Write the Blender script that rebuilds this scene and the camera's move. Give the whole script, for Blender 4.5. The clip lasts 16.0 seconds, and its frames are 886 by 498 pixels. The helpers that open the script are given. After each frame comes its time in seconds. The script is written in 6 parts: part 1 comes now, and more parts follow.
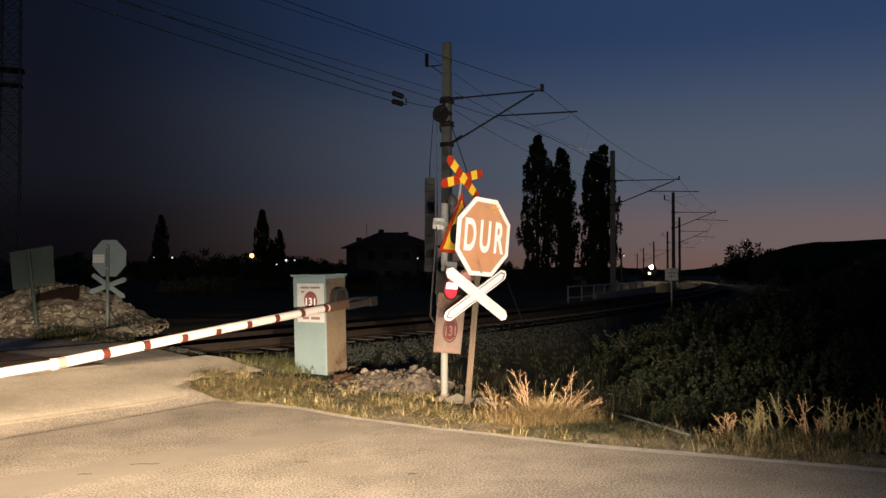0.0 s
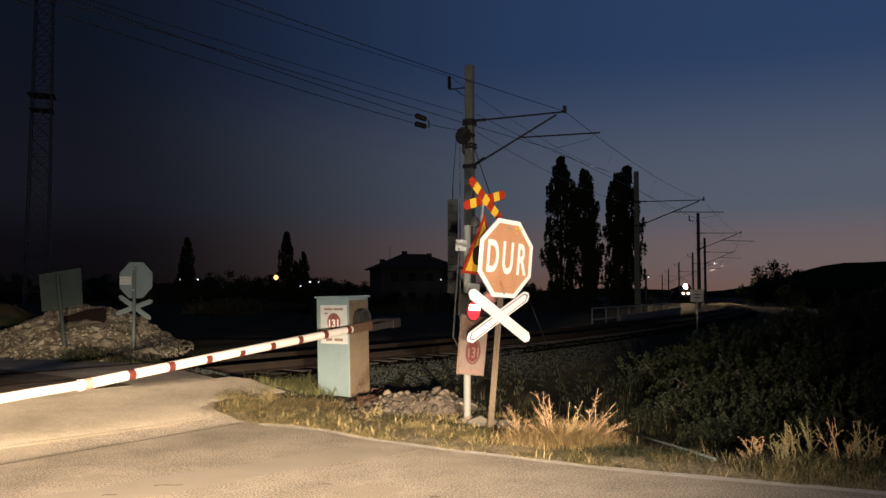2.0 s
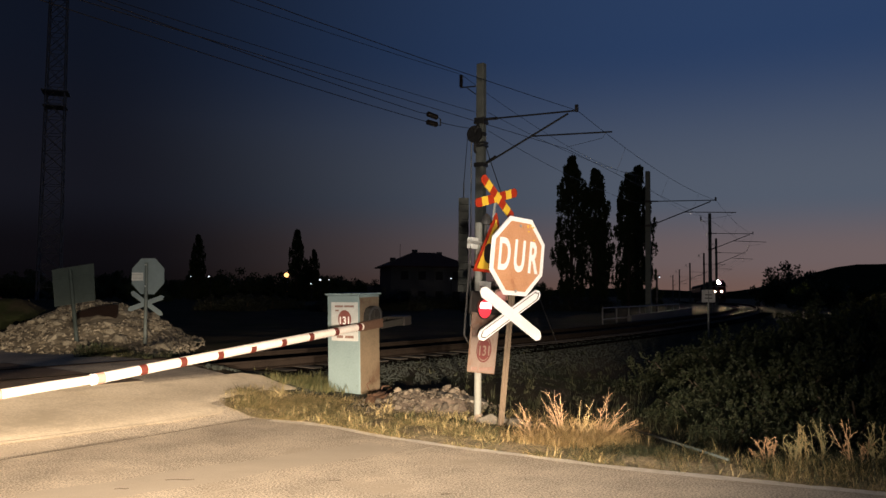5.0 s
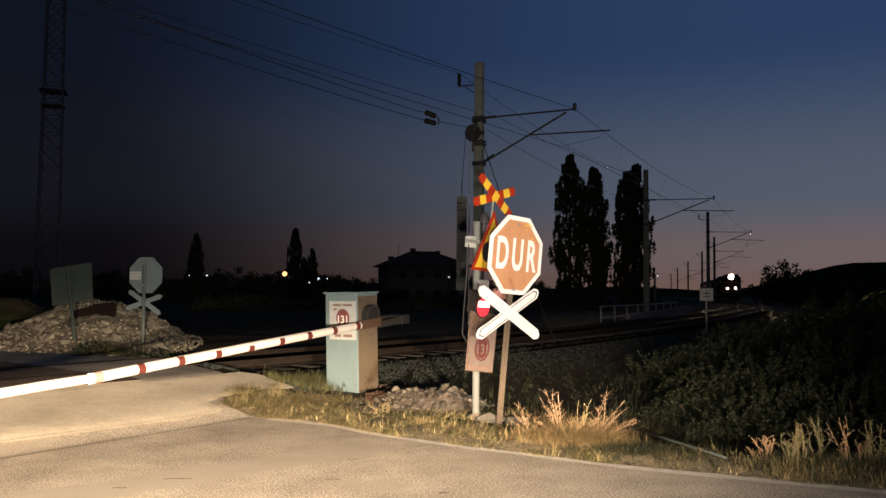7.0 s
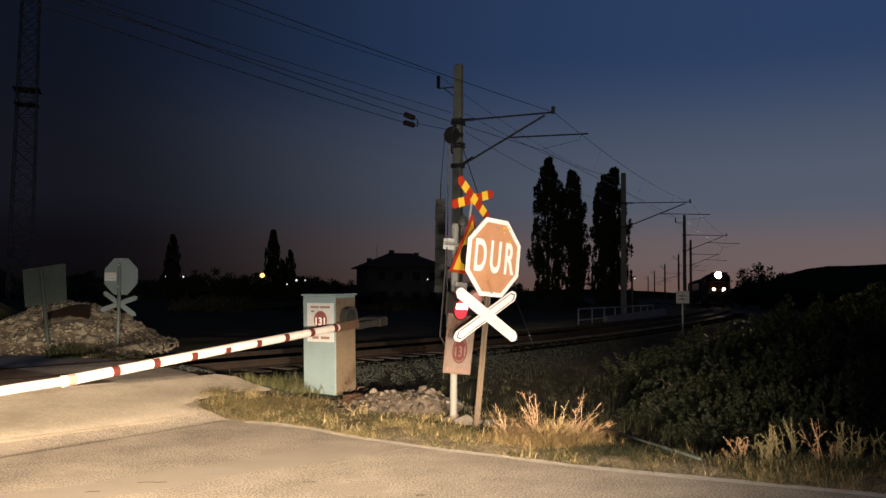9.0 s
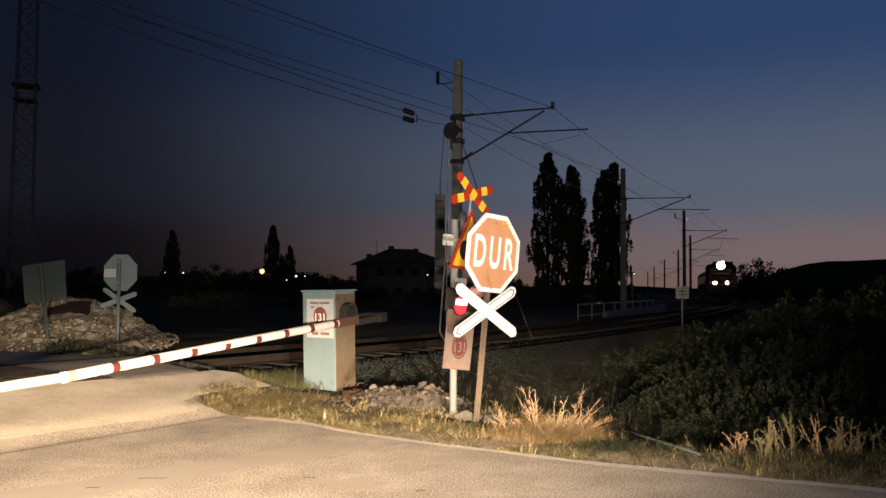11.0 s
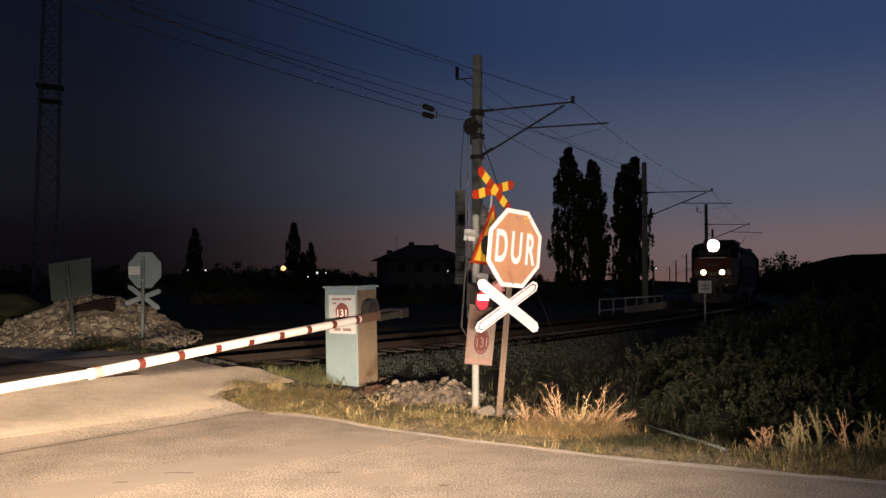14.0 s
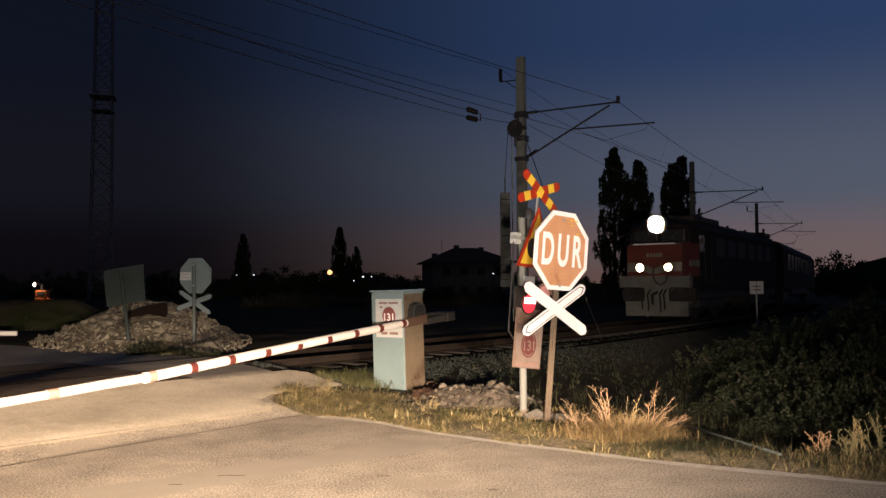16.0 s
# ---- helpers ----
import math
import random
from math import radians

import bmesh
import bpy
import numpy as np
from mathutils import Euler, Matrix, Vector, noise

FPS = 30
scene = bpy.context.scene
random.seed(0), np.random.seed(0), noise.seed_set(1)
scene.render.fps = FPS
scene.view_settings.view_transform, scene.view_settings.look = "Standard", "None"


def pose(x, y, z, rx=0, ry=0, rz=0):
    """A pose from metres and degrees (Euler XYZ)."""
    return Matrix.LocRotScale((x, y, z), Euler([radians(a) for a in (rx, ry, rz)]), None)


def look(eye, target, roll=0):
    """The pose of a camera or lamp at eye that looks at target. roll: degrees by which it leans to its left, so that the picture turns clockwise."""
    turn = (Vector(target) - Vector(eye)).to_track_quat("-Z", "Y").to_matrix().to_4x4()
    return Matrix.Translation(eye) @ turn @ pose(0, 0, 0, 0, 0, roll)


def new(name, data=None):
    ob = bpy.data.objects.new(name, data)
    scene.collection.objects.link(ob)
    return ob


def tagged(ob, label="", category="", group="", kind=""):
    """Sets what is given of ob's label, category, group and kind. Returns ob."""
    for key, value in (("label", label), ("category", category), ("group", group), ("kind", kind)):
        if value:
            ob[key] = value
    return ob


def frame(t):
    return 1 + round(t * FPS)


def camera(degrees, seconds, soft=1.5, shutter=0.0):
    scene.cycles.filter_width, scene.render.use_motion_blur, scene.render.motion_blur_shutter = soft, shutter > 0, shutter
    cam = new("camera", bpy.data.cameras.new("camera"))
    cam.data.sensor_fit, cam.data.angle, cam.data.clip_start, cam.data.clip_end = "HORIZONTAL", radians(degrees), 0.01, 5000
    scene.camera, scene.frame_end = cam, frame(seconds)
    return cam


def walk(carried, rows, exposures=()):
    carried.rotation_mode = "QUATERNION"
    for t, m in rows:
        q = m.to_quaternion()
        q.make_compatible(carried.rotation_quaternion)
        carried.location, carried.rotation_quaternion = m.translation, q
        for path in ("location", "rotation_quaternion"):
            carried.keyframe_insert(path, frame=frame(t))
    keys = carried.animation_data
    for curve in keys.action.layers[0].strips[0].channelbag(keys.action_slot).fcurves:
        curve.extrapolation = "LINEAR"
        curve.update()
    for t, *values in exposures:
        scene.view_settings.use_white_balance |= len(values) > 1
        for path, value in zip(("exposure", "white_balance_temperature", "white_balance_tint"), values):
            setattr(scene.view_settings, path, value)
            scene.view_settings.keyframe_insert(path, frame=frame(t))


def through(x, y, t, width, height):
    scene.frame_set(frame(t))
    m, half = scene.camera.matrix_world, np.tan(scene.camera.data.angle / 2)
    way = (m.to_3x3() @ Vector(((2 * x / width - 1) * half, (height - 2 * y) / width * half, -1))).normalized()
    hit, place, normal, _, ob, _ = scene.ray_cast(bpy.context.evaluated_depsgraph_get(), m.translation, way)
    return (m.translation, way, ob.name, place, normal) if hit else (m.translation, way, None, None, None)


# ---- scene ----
# ---------------- camera ----------------
cam = camera(58.5, 16.0, soft=1.5)
HELD = [   # seconds, place, turn: a camera held by hand
    (0.0, (0.006, -0.001, 1.511), (91.660, -0.115, -2.287)),
    (0.5, (0.002, -0.010, 1.507), (92.141, -0.048, -1.307)),
    (1.0, (0.006, -0.007, 1.508), (92.585, 0.010, -0.895)),
    (1.5, (0.012, 0.002, 1.505), (92.902, -0.065, -0.919)),
    (2.0, (0.013, -0.012, 1.511), (93.216, -0.071, -0.602)),
    (2.5, (0.015, -0.005, 1.506), (93.644, 0.004, -0.345)),
    (3.0, (0.014, -0.001, 1.507), (93.764, -0.049, -0.181)),
    (3.5, (0.005, -0.002, 1.501), (93.590, -0.295, 0.070)),
    (4.0, (-0.001, 0.004, 1.499), (93.398, -0.499, 0.106)),
    (6.5, (-0.003, -0.003, 1.495), (92.969, -0.469, 0.099)),
    (7.0, (0.000, 0.003, 1.498), (93.034, -0.442, -0.014)),
    (7.5, (0.007, -0.006, 1.502), (93.192, -0.513, -0.277)),
    (8.0, (0.011, 0.005, 1.499), (93.347, -0.560, -0.794)),
    (8.5, (0.013, 0.008, 1.501), (93.332, -0.603, -1.296)),
    (9.0, (0.006, -0.003, 1.501), (93.191, -0.578, -1.563)),
    (11.5, (0.009, 0.001, 1.501), (92.815, -0.487, -1.576)),
    (12.0, (0.001, 0.013, 1.501), (92.707, -0.601, -1.657)),
    (12.5, (0.004, 0.007, 1.504), (92.607, -0.474, -1.557)),
    (13.0, (0.004, 0.005, 1.500), (92.604, -0.418, -1.410)),
    (13.5, (-0.006, -0.002, 1.500), (92.563, -0.305, -0.980)),
    (14.0, (-0.006, -0.003, 1.496), (92.575, -0.171, -0.108)),
    (14.5, (-0.007, -0.008, 1.499), (92.501, -0.014, 0.670)),
    (15.0, (-0.013, 0.006, 1.502), (92.564, 0.195, 1.383)),
    (15.5, (-0.008, -0.002, 1.502), (92.624, 0.304, 2.119)),
    (16.0, (-0.020, -0.002, 1.503), (92.787, 0.280, 3.157)),
]
EXPOSURES = [(0.0, 0.0, 6500, 10), (8.5, 0.0, 6500, 10), (9.2, 0.03, 6500, 11), (11.3, 0.2, 6500, 12), (12.5, 0.2, 6500, 13), (13.3, 0.1, 6500, 15), (14.0, 0.03, 6500, 18), (14.5, 0.02, 6500, 18), (15.2, -0.02, 6500, 18), (16.0, -0.08, 6500, 16)]
walk(cam, [(t, pose(*eye, *turn)) for t, eye, turn in HELD], EXPOSURES)

# ---------------- sky ----------------
world = bpy.data.worlds.new("dusk_sky")
scene.world = world
world.use_nodes = True


def make_sky(tree):
    nodes, links = tree.nodes, tree.links
    nodes.clear()
    out = nodes.new("ShaderNodeOutputWorld")
    bg = nodes.new("ShaderNodeBackground")
    bg.inputs["Strength"].default_value = 1.0
    coord = nodes.new("ShaderNodeTexCoord")
    split = nodes.new("ShaderNodeSeparateXYZ")
    links.new(coord.outputs["Generated"], split.inputs[0])

    def ramp(stops):
        r = nodes.new("ShaderNodeValToRGB")
        r.color_ramp.interpolation = "EASE"
        el = r.color_ramp.elements
        while len(el) < len(stops):
            el.new(0.5)
        for e, (p, c) in zip(el, stops):
            e.position, e.color = p, (*c, 1)
        links.new(split.outputs["Z"], r.inputs[0])
        return r
    # the side where the sun went down, and the darker side
    glow = ramp([(0.0, (0.165, 0.098, 0.082)), (0.045, (0.155, 0.115, 0.117)), (0.12, (0.087, 0.106, 0.146)), (0.3, (0.0238, 0.049, 0.120)), (1.0, (0.014, 0.026, 0.054))])
    dark = ramp([(0.0, (0.0030, 0.0025, 0.0032)), (0.045, (0.0042, 0.0036, 0.0051)), (0.12, (0.0078, 0.0081, 0.0130)), (0.3, (0.0049, 0.0072, 0.0152)), (1.0, (0.009, 0.012, 0.020))])
    dot = nodes.new("ShaderNodeVectorMath")
    dot.operation = "DOT_PRODUCT"
    flat = nodes.new("ShaderNodeVectorMath")
    flat.operation = "MULTIPLY"
    flat.inputs[1].default_value = (1, 1, 0)
    unit = nodes.new("ShaderNodeVectorMath")
    unit.operation = "NORMALIZE"
    links.new(coord.outputs["Generated"], flat.inputs[0])
    links.new(flat.outputs[0], unit.inputs[0])
    links.new(unit.outputs[0], dot.inputs[0])
    dot.inputs[1].default_value = (math.sin(radians(42)), math.cos(radians(42)), 0)
    band = nodes.new("ShaderNodeMapRange")
    band.interpolation_type = "SMOOTHSTEP"
    band.inputs["From Min"].default_value, band.inputs["From Max"].default_value = 0.38, 1.0
    links.new(dot.outputs["Value"], band.inputs["Value"])
    mix = nodes.new("ShaderNodeMix")
    mix.data_type = "RGBA"
    low = nodes.new("ShaderNodeMapRange")   # near the horizon the glow reaches less far round
    low.inputs["From Max"].default_value, low.inputs["To Min"].default_value, low.inputs["To Max"].default_value = 0.2, 1.6, 1.0
    links.new(split.outputs["Z"], low.inputs["Value"])
    narrow = nodes.new("ShaderNodeMath")
    narrow.operation = "POWER"
    links.new(band.outputs["Result"], narrow.inputs[0])
    links.new(low.outputs["Result"], narrow.inputs[1])
    links.new(narrow.outputs[0], mix.inputs["Factor"])
    links.new(dark.outputs["Color"], mix.inputs["A"])
    links.new(glow.outputs["Color"], mix.inputs["B"])
    links.new(mix.outputs["Result"], bg.inputs["Color"])
    links.new(bg.outputs[0], out.inputs[0])


make_sky(world.node_tree)

# ---------------- headlights of the waiting car, out of view ----------------
# each: a wide, flat dipped beam and the weak light strewn above it
for eye, target in (((0.1, -1.5, 1.05), (-4.7, 9.4, 0.12)), ((1.3, -0.9, 1.05), (-2.1, 8.3, 0.12))):
    for name, watts, size, blend, flat, aim, tint in (("dipped_beam", 10600, 84, 0.9, 0.13, target, (1.0, 0.735, 0.49)), ("strewn_light", 3900, 74, 1.0, 1.0, (eye[0] - 2.0, 9.0, 1.2), (1.0, 0.84, 0.69))):
        data = bpy.data.lights.new(name, "SPOT")
        data.energy, data.color = watts, tint
        data.spot_size, data.spot_blend, data.shadow_soft_size = radians(size), blend, 0.05
        lamp = new(name, data)
        lamp.matrix_world = look(eye, aim) @ Matrix.Diagonal((1, flat, 1, 1))


# ---------------- materials ----------------
def surface(name, c1, c2, scale=4.0, rough=0.8, metal=0.0, bump=0.3, grain=60.0, stain=None, stain_scale=1.2, stain_amount=0.5, spread=0.0, coord="Object", spec=0.4, depth=0.02, contrast=1.0, weight=0.5, island=0.0):
    """Two colours mixed by coarse and fine noise, with relief; stain: a third colour in patches; spread: a shift from object to object;
    island: a shift from piece to piece of one mesh; weight: the share of the fine noise."""
    m = bpy.data.materials.new(name)
    m.use_nodes = True
    nodes, links = m.node_tree.nodes, m.node_tree.links
    bsdf = nodes["Principled BSDF"]
    bsdf.inputs["Roughness"].default_value, bsdf.inputs["Metallic"].default_value = rough, metal
    bsdf.inputs["Specular IOR Level"].default_value = spec
    tc = nodes.new("ShaderNodeTexCoord")

    def noise_at(s, detail=5.0, roughness=0.6):
        n = nodes.new("ShaderNodeTexNoise")
        n.inputs["Scale"].default_value, n.inputs["Detail"].default_value, n.inputs["Roughness"].default_value = s, detail, roughness
        links.new(tc.outputs[coord], n.inputs["Vector"])
        return n

    def mixed(a, b, fac):
        x = nodes.new("ShaderNodeMix")
        x.data_type = "RGBA"
        for sock, v in ((x.inputs["A"], a), (x.inputs["B"], b)):
            if isinstance(v, tuple):
                sock.default_value = (*v, 1)
            else:
                links.new(v, sock)
        links.new(fac, x.inputs["Factor"])
        return x.outputs["Result"]

    def stretched(sock, lo, hi):
        r = nodes.new("ShaderNodeMapRange")
        r.inputs["From Min"].default_value, r.inputs["From Max"].default_value = lo, hi
        links.new(sock, r.inputs["Value"])
        return r.outputs["Result"]
    coarse, fine = noise_at(scale), noise_at(grain, 3.0)
    add = nodes.new("ShaderNodeMath")
    add.operation = "MULTIPLY_ADD"
    add.inputs[1].default_value = weight
    links.new(fine.outputs["Fac"], add.inputs[0])
    half = nodes.new("ShaderNodeMath")
    half.operation = "MULTIPLY"
    half.inputs[1].default_value = 1 - weight
    links.new(coarse.outputs["Fac"], half.inputs[0])
    links.new(half.outputs[0], add.inputs[2])
    colour = mixed(c1, c2, stretched(add.outputs[0], 0.5 - 0.15 / contrast, 0.5 + 0.15 / contrast))
    if stain:
        s = noise_at(stain_scale, 6.0, 0.7)
        colour = mixed(colour, stain, stretched(s.outputs["Fac"], 0.72 - stain_amount * 0.4, 0.80 - stain_amount * 0.3))
    if spread or island:
        info = nodes.new("ShaderNodeObjectInfo" if spread else "ShaderNodeNewGeometry")
        hsv = nodes.new("ShaderNodeHueSaturation")
        links.new(colour, hsv.inputs["Color"])
        r = nodes.new("ShaderNodeMapRange")
        r.inputs["To Min"].default_value, r.inputs["To Max"].default_value = 1 - spread - island, 1 + spread + island
        links.new(info.outputs["Random" if spread else "Random Per Island"], r.inputs["Value"])
        links.new(r.outputs["Result"], hsv.inputs["Value"])
        colour = hsv.outputs["Color"]
    links.new(colour, bsdf.inputs["Base Color"])
    rr = nodes.new("ShaderNodeMapRange")
    rr.inputs["To Min"].default_value, rr.inputs["To Max"].default_value = max(0.05, rough - 0.12), min(1.0, rough + 0.12)
    links.new(coarse.outputs["Fac"], rr.inputs["Value"])
    links.new(rr.outputs["Result"], bsdf.inputs["Roughness"])
    if bump:
        b = nodes.new("ShaderNodeBump")
        b.inputs["Strength"].default_value, b.inputs["Distance"].default_value = bump, depth
        links.new(add.outputs[0], b.inputs["Height"])
        links.new(b.outputs["Normal"], bsdf.inputs["Normal"])
    return m


def leafy(name, c1, c2, through=0.25):
    """Foliage whose colour changes from leaf to leaf."""
    m = bpy.data.materials.new(name)
    m.use_nodes = True
    nodes, links = m.node_tree.nodes, m.node_tree.links
    bsdf = nodes["Principled BSDF"]
    bsdf.inputs["Roughness"].default_value = 0.65
    geo = nodes.new("ShaderNodeNewGeometry")
    mix = nodes.new("ShaderNodeMix")
    mix.data_type = "RGBA"
    mix.inputs["A"].default_value, mix.inputs["B"].default_value = (*c1, 1), (*c2, 1)
    links.new(geo.outputs["Random Per Island"], mix.inputs["Factor"])
    links.new(mix.outputs["Result"], bsdf.inputs["Base Color"])
    if through:
        tr = nodes.new("ShaderNodeBsdfTranslucent")
        links.new(mix.outputs["Result"], tr.inputs["Color"])
        ms = nodes.new("ShaderNodeMixShader")
        ms.inputs[0].default_value = through
        links.new(bsdf.outputs[0], ms.inputs[1])
        links.new(tr.outputs[0], ms.inputs[2])
        links.new(ms.outputs[0], nodes["Material Output"].inputs[0])
    return m


def glowing(name, colour, strength):
    m = bpy.data.materials.new(name)
    m.use_nodes = True
    bsdf = m.node_tree.nodes["Principled BSDF"]
    bsdf.inputs["Base Color"].default_value = (*colour, 1)
    bsdf.inputs["Emission Color"].default_value, bsdf.inputs["Emission Strength"].default_value = (*colour, 1), strength
    return m


M_ROAD = surface("worn_concrete", (0.70, 0.62, 0.50), (0.29, 0.255, 0.204), 1.6, 0.9, 0, 0.28, 58, stain=(0.46, 0.40, 0.315), stain_scale=1.1, stain_amount=0.45, spec=0.2, depth=0.008, contrast=2.0, weight=0.74)
M_SAND = surface("packed_sand", (0.76, 0.675, 0.53), (0.53, 0.465, 0.355), 1.5, 0.95, 0, 0.35, 34, stain=(0.50, 0.44, 0.335), stain_scale=1.0, stain_amount=0.5, spec=0.1, contrast=1.2, weight=0.55)
M_PATCH = surface("smooth_concrete", (0.54, 0.48, 0.39), (0.42, 0.37, 0.295), 1.6, 0.9, 0, 0.12, 70)
M_SEAM = surface("pale_seam_mortar", (0.66, 0.59, 0.47), (0.46, 0.41, 0.325), 5, 0.9, 0, 0.2, 60)
M_LINE = surface("worn_white_line", (0.85, 0.82, 0.76), (0.55, 0.51, 0.44), 9, 0.85, 0, 0.4, 90)
M_CRACK = surface("joint_dirt", (0.20, 0.165, 0.11), (0.085, 0.07, 0.048), 9, 0.95, 0, 0.3)
M_STAIN = surface("dark_road_stain", (0.27, 0.225, 0.165), (0.15, 0.125, 0.09), 12, 0.9, 0, 0.2, 60)
M_CROSS = surface("crossing_panel", (0.21, 0.148, 0.105), (0.10, 0.071, 0.051), 8, 0.9, 0, 0.4)
M_EARTH = surface("dry_earth", (0.062, 0.052, 0.036), (0.034, 0.030, 0.021), 0.7, 0.95, 0, 0.6, 30, stain=(0.03, 0.038, 0.017), stain_scale=0.35, stain_amount=0.6, spec=0.05)
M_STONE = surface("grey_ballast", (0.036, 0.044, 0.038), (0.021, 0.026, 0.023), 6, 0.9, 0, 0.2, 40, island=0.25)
M_RUBBLE = surface("beige_rubble", (0.23, 0.212, 0.165), (0.125, 0.115, 0.088), 3, 0.95, 0, 0.6, 30, spread=0.3)
M_CHIPS = surface("broken_stone_chips", (0.23, 0.208, 0.16), (0.12, 0.108, 0.083), 3, 0.95, 0, 0.4, 30, island=0.35)
M_FOOTING = surface("broken_concrete", (0.125, 0.115, 0.094), (0.07, 0.064, 0.052), 5, 0.95, 0, 0.6, 30)
M_SLAB = surface("pale_concrete_slab", (0.23, 0.21, 0.175), (0.14, 0.128, 0.105), 5, 0.95, 0, 0.4, 40)
M_BROWNSOIL = surface("rust_brown_soil", (0.105, 0.056, 0.030), (0.06, 0.032, 0.018), 6, 0.95, 0, 0.8, 30)
M_BOARDRED = surface("dull_red_print", (0.125, 0.034, 0.032), (0.085, 0.025, 0.023), 9, 0.7, 0, 0.0)
M_SIGPOLE = surface("dull_grey_pole_paint", (0.175, 0.185, 0.17), (0.12, 0.125, 0.115), 3, 0.8, 0, 0.2, 50, stain=(0.12, 0.10, 0.075), stain_scale=3, stain_amount=0.35)
M_DEBRIS = surface("mixed_debris", (0.185, 0.148, 0.113), (0.08, 0.064, 0.05), 5, 0.95, 0, 0.6, 30)
M_SOIL = surface("pale_soil", (0.205, 0.18, 0.13), (0.105, 0.092, 0.064), 4.0, 0.95, 0, 0.9, 22, weight=0.6)
M_VERGE = surface("verge_litter", (0.27, 0.22, 0.14), (0.09, 0.08, 0.046), 6, 0.95, 0, 0.9, 34, contrast=1.8, weight=0.6)
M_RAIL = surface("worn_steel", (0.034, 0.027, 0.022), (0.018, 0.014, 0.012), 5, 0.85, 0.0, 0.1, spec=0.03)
M_SLEEPER = surface("concrete_sleeper", (0.055, 0.050, 0.043), (0.03, 0.027, 0.023), 5, 0.9, 0, 0.3, spread=0.25)
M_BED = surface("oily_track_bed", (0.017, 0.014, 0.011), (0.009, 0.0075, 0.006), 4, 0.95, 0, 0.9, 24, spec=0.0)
M_POLE = surface("weathered_concrete", (0.23, 0.25, 0.225), (0.14, 0.155, 0.14), 3, 0.9, 0, 0.3, 50)
M_WEIGHT = surface("grey_concrete_weight", (0.18, 0.19, 0.172), (0.11, 0.118, 0.106), 3, 0.9, 0, 0.3, 50, spread=0.12)
M_GALV = surface("galvanised_steel", (0.42, 0.44, 0.43), (0.26, 0.27, 0.26), 6, 0.5, 0.5, 0.1)
M_MAST = surface("grey_mast_steel", (0.27, 0.27, 0.28), (0.19, 0.19, 0.20), 4, 0.6, 0.3, 0.1)
M_TUBE = surface("dark_tube", (0.09, 0.09, 0.09), (0.05, 0.05, 0.05), 6, 0.5, 0.6, 0.1)
M_WIRE = surface("copper_wire", (0.13, 0.11, 0.09), (0.07, 0.06, 0.055), 3, 0.35, 0.9, 0.0)
M_INSUL = surface("brown_porcelain", (0.022, 0.018, 0.016), (0.014, 0.012, 0.011), 8, 0.25, 0, 0.0)
M_CABINET = surface("pale_green_paint", (0.192, 0.262, 0.272), (0.138, 0.196, 0.204), 1.8, 0.55, 0, 0.12, 40, stain=(0.16, 0.125, 0.085), stain_scale=3.0, stain_amount=0.12)
M_WHITE = surface("white_paint", (0.86, 0.86, 0.85), (0.74, 0.73, 0.70), 5, 0.5, 0, 0.08, 50)
M_BAND = surface("faded_red_paint", (0.125, 0.024, 0.016), (0.08, 0.018, 0.013), 9, 0.7, 0, 0.1, 60, stain=(0.34, 0.20, 0.15), stain_scale=9, stain_amount=0.25)
M_STOPRED = surface("sun_bleached_red", (0.62, 0.335, 0.18), (0.50, 0.235, 0.115), 2.4, 0.6, 0, 0.08, 50, stain=(0.34, 0.135, 0.06), stain_scale=2.2, stain_amount=0.4)
M_YELLOW = surface("yellow_sheeting", (0.82, 0.56, 0.05), (0.74, 0.48, 0.04), 4, 0.45, 0, 0.03)
M_SIGNRED = surface("orange_red_sheeting", (0.42, 0.036, 0.010), (0.32, 0.028, 0.009), 6, 0.45, 0, 0.03)
M_BLACK = surface("black_paint", (0.015, 0.014, 0.013), (0.028, 0.025, 0.022), 8, 0.5, 0, 0.1)
M_PAPER = surface("weathered_white_sheet", (0.50, 0.525, 0.51), (0.37, 0.385, 0.37), 7, 0.7, 0, 0.1, 50, stain=(0.36, 0.27, 0.20), stain_scale=7, stain_amount=0.2)
M_REFLECT = surface("bright_white_sheeting", (0.95, 0.95, 0.94), (0.88, 0.87, 0.85), 5, 0.4, 0, 0.05, 50)
M_FADEDPRINT = surface("faded_print", (0.25, 0.165, 0.14), (0.17, 0.105, 0.088), 9, 0.8, 0, 0.0)
M_OLDPAPER = surface("old_pinkish_paper", (0.215, 0.168, 0.142), (0.155, 0.118, 0.097), 6, 0.8, 0, 0.1, 50, stain=(0.16, 0.095, 0.066), stain_scale=6, stain_amount=0.4)
M_DULLPAPER = surface("rusty_brown_board", (0.19, 0.14, 0.11), (0.125, 0.083, 0.06), 4, 0.8, 0, 0.15, 40, stain=(0.13, 0.06, 0.035), stain_scale=4, stain_amount=0.55)
M_EMBLEM = surface("dark_red_print", (0.215, 0.072, 0.062), (0.15, 0.05, 0.043), 9, 0.7, 0, 0.0)
M_SIGNBACK = surface("dull_zinc", (0.19, 0.245, 0.26), (0.135, 0.175, 0.188), 3, 0.55, 0.2, 0.08)
M_LENS = glowing("red_signal_lens", (0.72, 0.03, 0.045), 1.1)
# paled to pink: the headlights' shine on the red glass, put into its colour
M_LENSOFF = surface("red_glass", (0.70, 0.34, 0.31), (0.60, 0.26, 0.23), 5, 0.2, 0, 0.0)
M_GRASS = leafy("dry_grass", (0.42, 0.325, 0.165), (0.13, 0.125, 0.055), 0.3)
